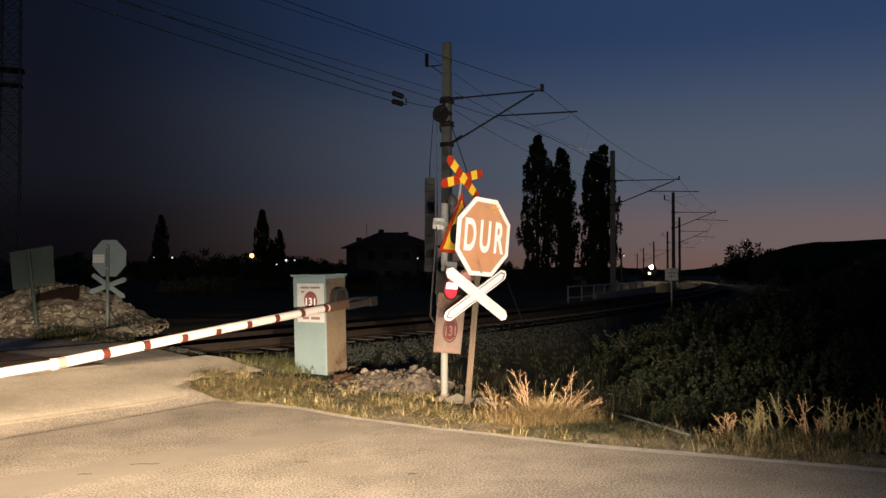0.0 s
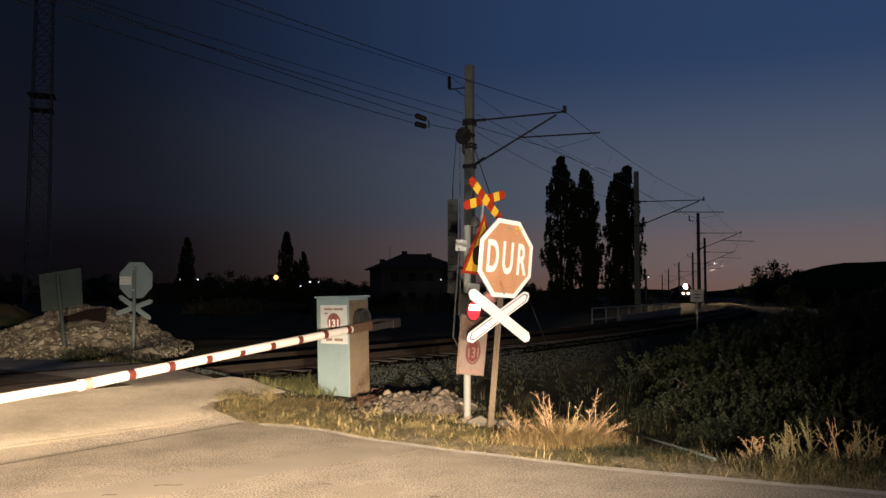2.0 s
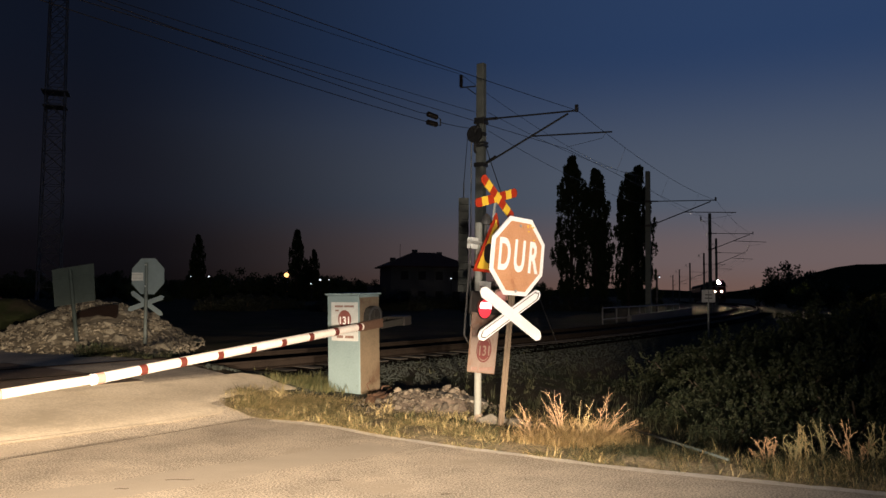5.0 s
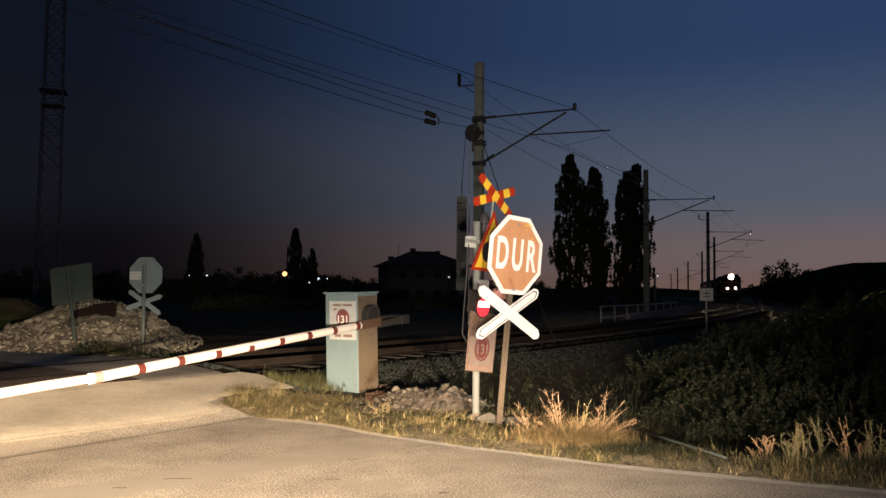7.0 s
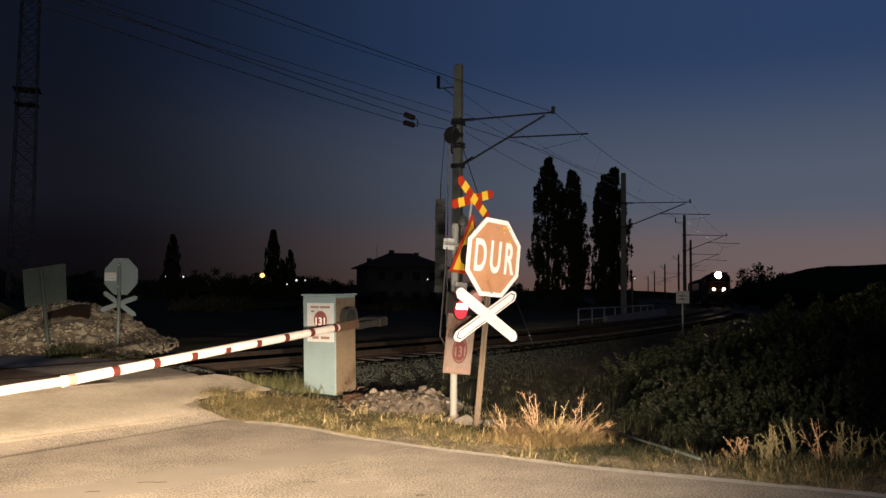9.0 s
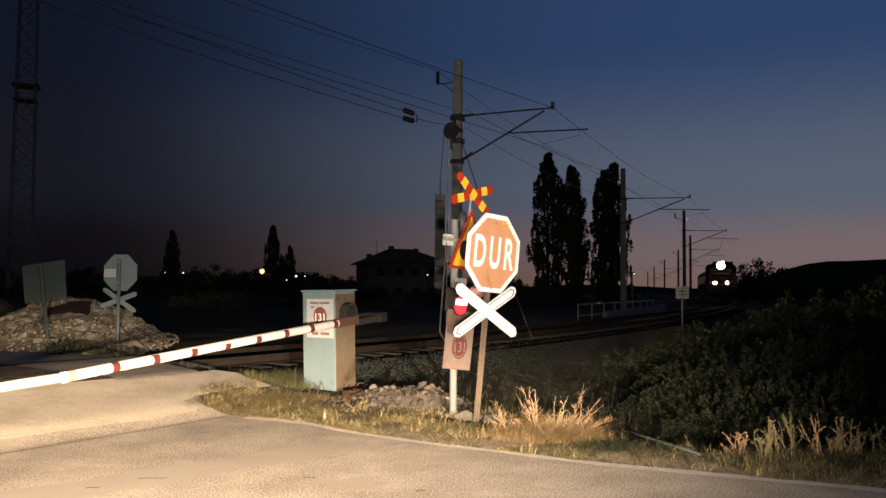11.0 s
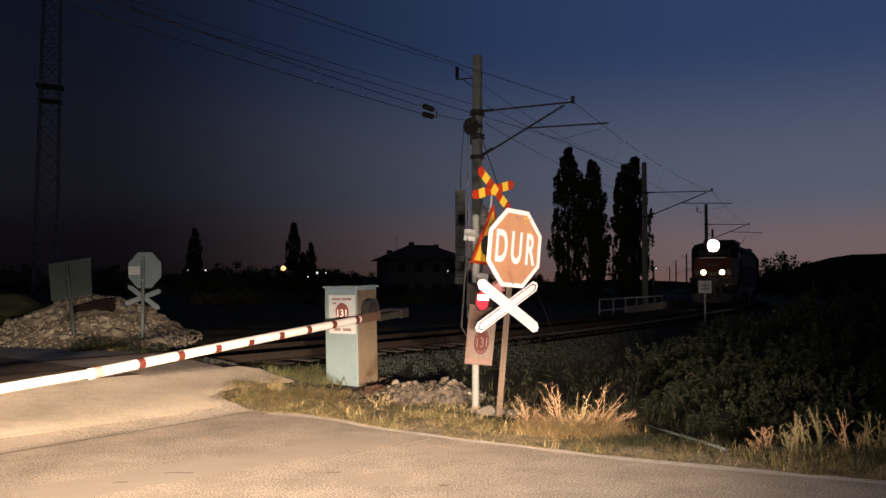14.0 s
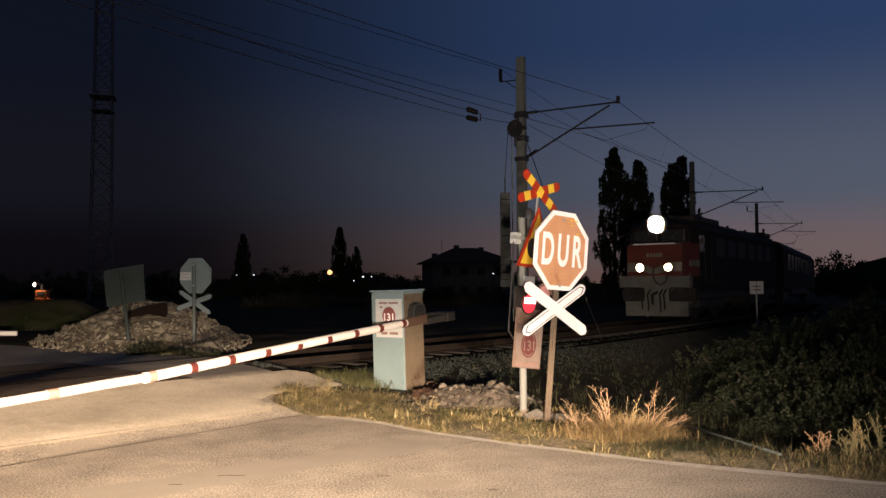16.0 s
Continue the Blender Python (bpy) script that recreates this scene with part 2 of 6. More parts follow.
M_GREEN = leafy("green_grass", (0.068, 0.088, 0.036), (0.21, 0.19, 0.085), 0.3)
M_STRAW = leafy("straw_stems", (0.38, 0.25, 0.115), (0.19, 0.125, 0.055), 0.25)
M_BUSH = leafy("shrub_leaves", (0.018, 0.031, 0.012), (0.044, 0.050, 0.022), 0.4)
M_POPLAR = leafy("poplar_leaves", (0.035, 0.055, 0.02), (0.07, 0.095, 0.035), 0.2)
M_SCRUB = leafy("dark_scrub_leaves", (0.012, 0.016, 0.009), (0.026, 0.030, 0.016), 0.1)
M_BARK = surface("bark", (0.11, 0.085, 0.06), (0.06, 0.048, 0.036), 7, 0.95, 0, 0.5)
M_HILL = surface("far_hill", (0.045, 0.05, 0.028), (0.03, 0.033, 0.02), 0.02, 1.0, 0, 0.0, spec=0.0)
M_PLASTER = surface("grey_plaster", (0.20, 0.20, 0.20), (0.14, 0.14, 0.14), 0.6, 0.95, 0, 0.2)
M_ROOF = surface("clay_tile", (0.13, 0.058, 0.038), (0.085, 0.042, 0.03), 2, 0.9, 0, 0.4)
M_GLASSDARK = surface("dark_glass", (0.05, 0.05, 0.052), (0.035, 0.036, 0.038), 3, 0.25, 0, 0.0)
M_LOCORED = surface("grimy_red_paint", (0.14, 0.026, 0.015), (0.085, 0.018, 0.012), 1.2, 0.5, 0, 0.05, 30, stain=(0.06, 0.03, 0.02), stain_scale=1.2, stain_amount=0.3)
M_LOCODARK = surface("dark_brown_paint", (0.026, 0.022, 0.020), (0.015, 0.013, 0.012), 1.2, 0.8, 0, 0.05, spec=0.12)
M_LOCOGREY = surface("grimy_pale_paint", (0.21, 0.21, 0.185), (0.11, 0.11, 0.096), 1.8, 0.8, 0, 0.08, 30, stain=(0.10, 0.085, 0.07), stain_scale=1.6, stain_amount=0.35)
M_UNDER = surface("oily_black", (0.03, 0.027, 0.024), (0.016, 0.015, 0.014), 4, 0.7, 0, 0.2)
M_BEAM = glowing("headlamp_glass", (1.0, 0.74, 0.43), 55000)
M_LOWBEAM = glowing("marker_lamp_glass", (1.0, 0.72, 0.40), 90)
M_STREET = glowing("sodium_lamp", (1.0, 0.47, 0.16), 2.8)
M_YARDLAMP = glowing("yard_lamp", (1.0, 0.74, 0.48), 260)
# green grass darkened in colour where the headlights reach less
M_BANK = leafy("dull_bank_grass", (0.022, 0.034, 0.016), (0.06, 0.06, 0.028), 0.3)
M_PALELIGHT = glowing("cool_lamp", (0.85, 0.92, 1.0), 1.3)
M_ORANGE = surface("orange_machine_paint", (0.45, 0.11, 0.02), (0.32, 0.08, 0.02), 3, 0.6, 0, 0.1)


# ---------------- mesh helpers ----------------
def part(name, bm, material, parent=None, label="", m=None, smooth=False):
    me = bpy.data.meshes.new(name)
    if smooth:   # ends and corners stay crisp
        bm.normal_update()
        for e in bm.edges:
            if len(e.link_faces) == 2 and e.calc_face_angle(0.0) > 0.7:
                e.smooth = False
    bm.to_mesh(me)
    bm.free()
    me.materials.append(material)
    if smooth:
        for p in me.polygons:
            p.use_smooth = True
    ob = new(name, me)
    if parent:
        ob.parent = parent
    if m is not None:
        ob.matrix_basis = m
    if label:
        ob["label"] = label
    return ob


def share(ob, m, parent=None):
    """Another object on the same mesh."""
    o = new(ob.name.split(".")[0], ob.data)
    o.parent = parent if parent else ob.parent
    o.matrix_basis = m
    return o


def thing(name, label, category, m=None, group="", kind=""):
    ob = new(name)
    if m is not None:
        ob.matrix_basis = m
    return tagged(ob, label, category, group, kind)


def box(bm, x, y, z, sx, sy, sz, bevel=0.0, m=None):
    """A box centred at x, y with its foot at z."""
    g = bmesh.ops.create_cube(bm, size=1)["verts"]
    for v in g:
        v.co = Vector((v.co.x * sx + x, v.co.y * sy + y, (v.co.z + 0.5) * sz + z))
    if bevel:
        edges = list({e for v in g for e in v.link_edges})
        out = bmesh.ops.bevel(bm, geom=edges, offset=bevel, segments=2, affect="EDGES", profile=0.6)
        g = list({v for f in out["faces"] for v in f.verts} | {v for v in g if v.is_valid})
    if m is not None:
        bmesh.ops.transform(bm, matrix=m, verts=[v for v in g if v.is_valid])
    return bm


def boxed(*a, **k):
    return box(bmesh.new(), *a, **k)


def tube(bm, pts, radii, n=8, caps=True):
    """A round bar through the points; radii: one number or one for each point."""
    pts = [Vector(p) for p in pts]
    if not hasattr(radii, "__len__"):
        radii = [radii] * len(pts)
    rings = []
    for i, (p, r) in enumerate(zip(pts, radii)):
        d = (pts[min(i + 1, len(pts) - 1)] - pts[max(i - 1, 0)]).normalized()
        a = d.orthogonal().normalized() if i == 0 else (a - d * a.dot(d)).normalized()
        b = d.cross(a)
        rings.append([bm.verts.new(p + r * (math.cos(2 * math.pi * k / n) * a + math.sin(2 * math.pi * k / n) * b)) for k in range(n)])
    for r0, r1 in zip(rings, rings[1:]):
        for k in range(n):
            bm.faces.new((r0[k], r0[(k + 1) % n], r1[(k + 1) % n], r1[k]))
    if caps:
        bm.faces.new(rings[0][::-1])
        bm.faces.new(rings[-1])
    return bm


def tubed(pts, radii, n=8):
    return tube(bmesh.new(), pts, radii, n)


def plate(bm, outline, y0, y1):
    """A flat plate in the x-z plane between the depths y0 (front) and y1."""
    f = [bm.verts.new((x, y0, z)) for x, z in outline]
    b = [bm.verts.new((x, y1, z)) for x, z in outline]
    bm.faces.new(f)
    bm.faces.new(b[::-1])
    for i in range(len(f)):
        j = (i + 1) % len(f)
        bm.faces.new((f[j], f[i], b[i], b[j]))
    bmesh.ops.recalc_face_normals(bm, faces=bm.faces)
    return bm


def plated(outline, y0, y1):
    return plate(bmesh.new(), outline, y0, y1)


def ring_plate(outer, inner, y0, y1):
    bm = bmesh.new()
    n = len(outer)
    v = [[bm.verts.new((x, y, z)) for x, z in o] for o, y in ((outer, y0), (inner, y0), (inner, y1), (outer, y1))]
    for a, b in ((0, 1), (1, 2), (2, 3), (3, 0)):
        for i in range(n):
            j = (i + 1) % n
            bm.faces.new((v[a][i], v[a][j], v[b][j], v[b][i]))
    bmesh.ops.recalc_face_normals(bm, faces=bm.faces)
    return bm


def ngon(n, r, turn=0.0, cx=0.0, cz=0.0, sx=1.0):
    return [(cx + sx * r * math.cos(2 * math.pi * (k + turn) / n), cz + r * math.sin(2 * math.pi * (k + turn) / n)) for k in range(n)]


def disc(r, y0, y1, n=24, cx=0.0, cz=0.0):
    return plated(ngon(n, r, 0, cx, cz), y0, y1)


def bars(parent, material, rows, y, depth=0.003, name="printed_line"):
    """Plain bars (x, z, width, height) that stand for print."""
    for x, z, w, h in rows:
        part(name, boxed(x, y, z, w, depth, h), material, parent)


def writing(text, size, material, parent, x, y, z, label="", squeeze=1.0, bold=0.0):
    """Letters that face -y, centred at x, z."""
    cu = bpy.data.curves.new("lettering", "FONT")
    cu.body, cu.size, cu.extrude, cu.offset = text, size, 0.0015, bold
    cu.align_x, cu.align_y = "CENTER", "CENTER"
    cu.materials.append(material)
    ob = new("lettering", cu)
    ob.parent = parent
    ob.matrix_basis = pose(x, y, z, 90, 0, 0) @ Matrix.Diagonal((squeeze, 1, 1, 1))
    if label:
        ob["label"] = label
    return ob


def mesh_of(name, verts, faces, material, smooth=False):
    me = bpy.data.meshes.new(name)
    me.from_pydata(verts, [], faces)
    me.materials.append(material)
    if smooth:
        for p in me.polygons:
            p.use_smooth = True
    return me


def smooth_step(a, b, v):
    k = min(1.0, max(0.0, (v - a) / (b - a)))
    return k * k * (3 - 2 * k)


# ---------------- the line of the railway ----------------
LINE = (-1.459, 14.516, -47.225, 86.465, -15.30)   # x of the track's middle by y / 100


def track_x(y):
    c = min(205.0, max(10.0, y))
    x = float(np.polyval(LINE, c / 100))
    return x + (y - c) * track_slope(c)


def track_slope(y):
    return float(np.polyval(np.polyder(LINE), min(205.0, max(10.0, y)) / 100)) / 100


def rail_z(y):
    """Height of the rails' top: the line falls a little in the distance."""
    return 0.29 + 0.06 * smooth_step(25, 50, y) - 1.0 * smooth_step(85, 230, y)


def track_pose(y, side=0.0, up=0.0):
    """A pose on the track: x to the right across it, y along it, away."""
    h = math.atan(track_slope(y))
    return Matrix.Translation((track_x(y) + side * math.cos(h), y - side * math.sin(h), rail_z(y) + up)) @ pose(0, 0, 0, 0, 0, -math.degrees(h))


def off_track(x, y):
    """Distance from the track's middle, positive on the camera's side."""
    return (x - track_x(y)) * math.cos(math.atan(track_slope(y)))


EDGE_X = [-60, -30, -10.5, -7.0, -4.6, -3.15, -2.71, -2.29, -2.0, -1.6, -1.17, -0.61, -0.1, 0.32, 0.83, 1.57, 3.41, 8.0, 16.0]
EDGE_Y = [45, 29.0, 17.6, 15.2, 13.6, 11.6, 9.85, 9.5, 9.36, 9.22, 8.92, 8.38, 8.0, 7.74, 7.42, 6.99, 6.17, 3.9, -1.0]


def road_edge(x):
    return float(np.interp(x, EDGE_X, EDGE_Y))


def road_z(x, y):
    d = off_track(x, y)
    if d > 0:
        k = min(1.0, max(0.0, (d - 2.0) / 2.2))
        return 0.275 * (1 - k - 0.04 * math.sin(2 * math.pi * k))
    return 0.20 + 0.075 * (1 - smooth_step(1.6, 5.5, -d))


def apron_right(y):
    """How far the sand reaches beside the crossing ramp."""
    return float(np.interp(y, (9.7, 9.85, 10.3, 10.6, 11.3, 11.6, 12.0), (-2.78, -2.90, -2.84, -2.60, -2.14, -2.40, -2.80)))


def ground_z(x, y):
    """The earth: level with the road at its edge, falling away beyond, banked up under the track."""
    edge = road_edge(x)
    beyond = y - edge
    if beyond < 0:
        return road_z(x, y) - 0.004 - 0.16 * smooth_step(-0.02, -0.4, beyond)
    d = off_track(x, y)
    low = -0.30 * smooth_step(0.5, 3.0, beyond) * smooth_step(0.9, 2.8, x) if d > 0 else 0.10 + 0.16 * smooth_step(34, 20, y)
    if y < 60:
        low += 0.06 * noise.noise((x * 0.6, y * 0.6, 0))
    low += rail_z(y) - 0.29 - 0.06 * smooth_step(25, 50, y)
    top = rail_z(y) - 0.20
    q = min(1.0, max(0.0, (d - 1.75) / 2.9)) if 0 < d and y < 40 and x > -0.5 else smooth_step(1.75, 3.7, abs(d))
    z = top + (low - top) * q
    e = road_z(x, edge)
    z = e + 0.025 * smooth_step(0.0, 0.3, beyond) + (z - e - 0.025) * smooth_step(0.25, 1.7, beyond)
    if 9.7 < y < 12.0 and x < apron_right(y) + 0.7:
        r = road_z(x, y) - 0.010
        z = r + (z - r) * smooth_step(0.0, 0.7, x - apron_right(y))
    return z


# ---------------- ground, road, track ----------------
def graded(lo, hi, dense_lo, dense_hi, step, growth=1.22):
    v = list(np.arange(dense_lo, dense_hi + step / 2, step))
    s = step
    while v[-1] < hi:
        s *= growth
        v.append(min(hi, v[-1] + s))
    s = step
    while v[0] > lo:
        s *= growth
        v.insert(0, max(lo, v[0] - s))
    return v


def build_ground():
    xs, ys = graded(-3500, 3500, -16, 16, 0.33), graded(-600, 4200, -4, 46, 0.33)
    verts = [(x, y, ground_z(x, y)) for y in ys for x in xs]
    n = len(xs)
    faces = [(j * n + i, j * n + i + 1, (j + 1) * n + i + 1, (j + 1) * n + i) for j in range(len(ys) - 1) for i in range(n - 1)]
    tagged(new("ground", mesh_of("ground", verts, faces, M_EARTH, True)), "dry earth and sparse grass round the level crossing", "ground", kind="structure")


def build_road():
    xs = list(np.arange(-40, -4, 0.4)) + list(np.arange(-4, 4, 0.12)) + list(np.arange(4, 16.01, 0.4))
    rows = 120
    verts, faces = [], []
    for x in xs:
        e = road_edge(x) + 0.05 * noise.noise((x * 1.7, 3, 0)) + 0.03 * noise.noise((x * 6.1, 3, 0))
        for j in range(rows):
            k = 1 - (1 - j / (rows - 1)) ** 1.8
            y = -16 + (e + 16) * k
            verts.append((x, y, road_z(x, y)))
    for i in range(len(xs) - 1):
        for j in range(rows - 1):
            a = i * rows + j
            faces.append((a, a + rows, a + rows + 1, a + 1))
    road = tagged(new("road", mesh_of("road", verts, faces, M_ROAD, True)), "pale worn concrete road ramping up to the crossing", "road", kind="structure")

    def strip(name, pts, width, material, lift, label=""):
        """A thin strip that lies on the road along the points."""
        bm = bmesh.new()
        fine = []
        for (x0, y0), (x1, y1) in zip(pts, pts[1:]):
            k = max(2, int(math.hypot(x1 - x0, y1 - y0) / 0.25))
            fine += [(x0 + (x1 - x0) * i / k, y0 + (y1 - y0) * i / k) for i in range(k)]
        fine.append(pts[-1])
        left, right = [], []
        for i, (x, y) in enumerate(fine):
            x0, y0 = fine[max(0, i - 1)]
            x1, y1 = fine[min(len(fine) - 1, i + 1)]
            l = math.hypot(x1 - x0, y1 - y0)
            nx, ny = -(y1 - y0) / l, (x1 - x0) / l
            w = width * (0.5 + 0.22 * noise.noise((x * 3, y * 3, 1)))
            for row, s in ((left, 1), (right, -1)):
                px, py = x + nx * w * s, y + ny * w * s
                row.append(bm.verts.new((px, py, road_z(px, py) + lift)))
        for i in range(len(fine) - 1):
            bm.faces.new((right[i], right[i + 1], left[i + 1], left[i]))
        return part(name, bm, material, road, label)
    strip("edge_line", [(11.5, 2.1), (8, 3.82), (3.41, 6.10), (1.57, 6.93), (0.32, 7.68), (-0.61, 8.32), (-1.17, 8.86), (-1.6, 9.14), (-2.0, 9.28)], 0.20, M_LINE, 0.0014, "worn white edge line")
    strip("joint", [(-4.42, 6.13), (-4.02, 6.69), (-3.41, 7.56), (-2.81, 8.40), (-2.21, 9.28)], 0.020, M_CRACK, 0.012, "dark joint between the slabs")
    # packed sand on the ramp, from its foot to the deck
    foot = [(-5.15, 6.20), (-4.80, 6.64), (-4.43, 7.10), (-3.70, 8.00), (-3.00, 8.86), (-2.66, 9.37), (-2.66, 9.52), (-2.72, 9.68)]
    bm = bmesh.new()
    grid = []
    for i in range(61):
        q = i / 60 * (len(foot) - 1)
        k = min(len(foot) - 2, int(q))
        x = foot[k][0] + (foot[k + 1][0] - foot[k][0]) * (q - k)
        y = foot[k][1] + (foot[k + 1][1] - foot[k][1]) * (q - k) + 0.05 * noise.noise((q * 5, 2, 0))
        h = math.atan(track_slope(12.0))
        run = max(0.1, off_track(x, y) - 2.0)
        grid.append([bm.verts.new((px, py, road_z(px, py) + (0.005 if j else -0.002))) for j in range(15) for px, py in ((x - math.cos(h) * run * j / 14, y + math.sin(h) * run * j / 14),)])
    for r0, r1 in zip(grid, grid[1:]):
        for k in range(14):
            bm.faces.new((r0[k], r1[k], r1[k + 1], r0[k + 1]))
    part("ramp_sand", bm, M_SAND, road, "packed pale sand on the ramp", None, True)
    strip("sand_ridge", foot, 0.07, M_SAND, 0.012, "low ridge at the foot of the ramp")
    strip("joint", [(-0.1, 7.75), (-1.2, 6.5), (-2.3, 5.3), (-3.6, 3.9)], 0.026, M_SEAM, 0.0016, "pale seam of the slab")
    strip("patch", [(-0.55, 7.75), (-1.6, 6.85), (-2.9, 5.6)], 0.55, M_PATCH, 0.0010, "smoother repair strip")
    for x, y, l in ((-0.86, 6.35, 0.09), (-2.08, 6.32, 0.22), (-2.42, 6.02, 0.10), (0.02, 5.95, 0.07)):
        strip("stain", [(x - l / 2, y), (x - l / 6, y + 0.022), (x + l / 4, y + 0.012), (x + l / 2, y + 0.03)], 0.026, M_STAIN, 0.0018, "small dark stain")
    # the deck between and beside the rails
    for lo, hi in ((-1.9, -0.86), (-0.62, 0.62), (0.86, 2.05)):
        bm = bmesh.new()
        ys = list(np.arange(2.0, 11.95, 0.3))
        rows2 = [[bm.verts.new(track_pose(y, s, -0.005) @ Vector((0, 0, 0.006 * noise.noise((y * 2, s, 0))))) for s in (lo, (lo + hi) / 2, hi)] for y in ys]
        for a, b in zip(rows2, rows2[1:]):
            for k in range(2):
                bm.faces.new((a[k], a[k + 1], b[k + 1], b[k]))
        part("crossing_deck", bm, M_CROSS, road, "brown worn deck between the rails")


def build_track():
    track = thing("railway_track", "single railway track with steel rails on concrete sleepers", "railway", kind="structure")
    prof = [(-0.062, -0.16), (0.062, -0.16), (0.062, -0.148), (0.012, -0.125), (0.012, -0.045), (0.036, -0.036), (0.036, -0.006), (0.028, 0), (-0.028, 0), (-0.036, -0.006), (-0.036, -0.036), (-0.012, -0.045), (-0.012, -0.125), (-0.062, -0.148)]
    ys = graded(-40, 420, -4, 60, 0.8, 1.08)
    for side in (-0.753, 0.753):
        bm = bmesh.new()
        rings = [[bm.verts.new(track_pose(y, side) @ Vector((px, 0, pz))) for px, pz in prof] for y in ys]
        for a, b in zip(rings, rings[1:]):
            for k in range(len(prof)):
                j = (k + 1) % len(prof)
                bm.faces.new((a[k], a[j], b[j], b[k]))
        part("rail", bm, M_RAIL, track, "steel rail with a polished head")
    first = None
    s, y = 0, 12.1
    while y < 120:
        m = track_pose(y, 0, -0.36 + random.uniform(-0.006, 0.006))
        if first is None:
            first = part("sleeper", boxed(0, 0, 0, 2.5, 0.26, 0.2, 0.02), M_SLEEPER, track, m=m)
        else:
            share(first, m)
        y += 0.62 * math.cos(math.atan(track_slope(y)))
        s += 1
        if s > 210:
            break
    # near-black sheet over the bed between and beside the rails
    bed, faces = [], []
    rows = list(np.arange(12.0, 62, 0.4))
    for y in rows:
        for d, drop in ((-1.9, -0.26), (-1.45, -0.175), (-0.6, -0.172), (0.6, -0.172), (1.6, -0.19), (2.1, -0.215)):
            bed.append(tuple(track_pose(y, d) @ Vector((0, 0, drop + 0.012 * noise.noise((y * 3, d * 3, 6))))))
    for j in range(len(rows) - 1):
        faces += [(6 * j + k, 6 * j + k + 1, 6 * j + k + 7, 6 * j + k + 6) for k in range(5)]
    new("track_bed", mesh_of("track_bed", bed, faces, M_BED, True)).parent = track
    # ballast
    verts, faces = [], []
    rng = random.Random(5)
    iv = [Vector(c) for c in ((1, 0.2, 0), (-1, -0.1, 0.1), (0.1, 1, -0.2), (-0.2, -1, 0.1), (0.3, 0.1, 0.9), (-0.1, 0.2, -0.9), (0.55, -0.6, 0.6))]
    ifc = [(0, 2, 4), (2, 1, 4), (1, 3, 4), (4, 3, 6), (4, 6, 0), (6, 3, 0), (2, 0, 5), (1, 2, 5), (3, 1, 5), (0, 3, 5)]
    for _ in range(60000):
        y = 11.5 + 40 * rng.random() ** 1.7
        d = rng.uniform(-1.9 if y < 24 else -2.6, 3.9) if rng.random() < 0.85 else rng.gauss(3.2, 1.0)
        p = track_pose(y, d) @ Vector((0, 0, 0))
        if p.y < road_edge(p.x) + 0.1 or (9.7 < p.y < 12.1 and p.x < apron_right(p.y) + 0.08):
            continue
        if d < 0.9 and y < 19:
            continue
        r = rng.uniform(0.011, 0.027) * (1 - 0.45 * smooth_step(2.6, 3.8, d))
        q = pose(0, 0, 0, rng.uniform(0, 360), rng.uniform(0, 360), rng.uniform(0, 360)).to_3x3()
        sc = Vector((rng.uniform(0.7, 1.2), rng.uniform(0.7, 1.2), rng.uniform(0.6, 1)))
        base = Vector((p.x, p.y, ground_z(p.x, p.y) + r * 0.05))
        k = len(verts)
        verts += [tuple(base + q @ Vector((c.x * sc.x, c.y * sc.y, c.z * sc.z)) * r) for c in iv]
        faces += [[k + i for i in f] for f in ifc]
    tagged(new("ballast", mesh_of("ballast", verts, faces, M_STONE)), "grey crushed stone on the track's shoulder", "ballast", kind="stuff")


def build_verge():
    """Pale soil between the road and the grass, and the sand spilled beside the ramp."""
    bm = bmesh.new()
    rows = []
    for x in np.arange(-2.72, 10.0, 0.12):
        e = road_edge(x)
        w = 0.75 + 0.5 * noise.noise((x * 0.9, 8, 0)) + 0.9 * smooth_step(1.2, -0.6, x)
        row = []
        lap = 0.03 + 0.05 * noise.noise((x * 3.3, 5, 0))
        for k in range(8):
            y = e - lap + (w + lap) * k / 7
            z = road_z(x, y) + 0.0015 if y < e else ground_z(x, y) + 0.012 * smooth_step(0, 0.15, y - e) + 0.0015
            row.append(bm.verts.new((x, y, z + 0.008 * noise.noise((x * 5, y * 5, 2)) * (y > e + 0.1) - (0.05 if k == 7 else 0))))
        rows.append(row)
    for a, b in zip(rows, rows[1:]):
        for k in range(7):
            bm.faces.new((a[k], b[k], b[k + 1], a[k + 1]))
    tagged(part("verge", bm, M_VERGE), "strip of dry soil and litter along the road", "verge", kind="structure")
    bm = bmesh.new()
    rows = []
    for i in range(25):
        y = 9.68 + i * 0.093
        right = apron_right(y) + 0.06 * noise.noise((y * 4, 1, 0)) + 0.03 * noise.noise((y * 13, 1, 0))
        row = []
        left = track_x(y) + 2.06 / math.cos(math.atan(track_slope(y)))
        for k in range(21):
            x = left + (right - left) * (k / 19 if k < 20 else 1.07)
            row.append(bm.verts.new((x, y, road_z(x, y) + (-0.002 if k == 0 else 0.008 if k < 19 else 0.002 if k == 19 else -0.016))))
        rows.append(row)
    for a, b in zip(rows, rows[1:]):
        for k in range(20):
            bm.faces.new((a[k], a[k + 1], b[k + 1], b[k]))
    tagged(part("sand_apron", bm, M_SAND, smooth=True), "pale sandy apron beside the crossing ramp", "sand", kind="structure")


build_ground()
build_verge()
build_road()
build_track()


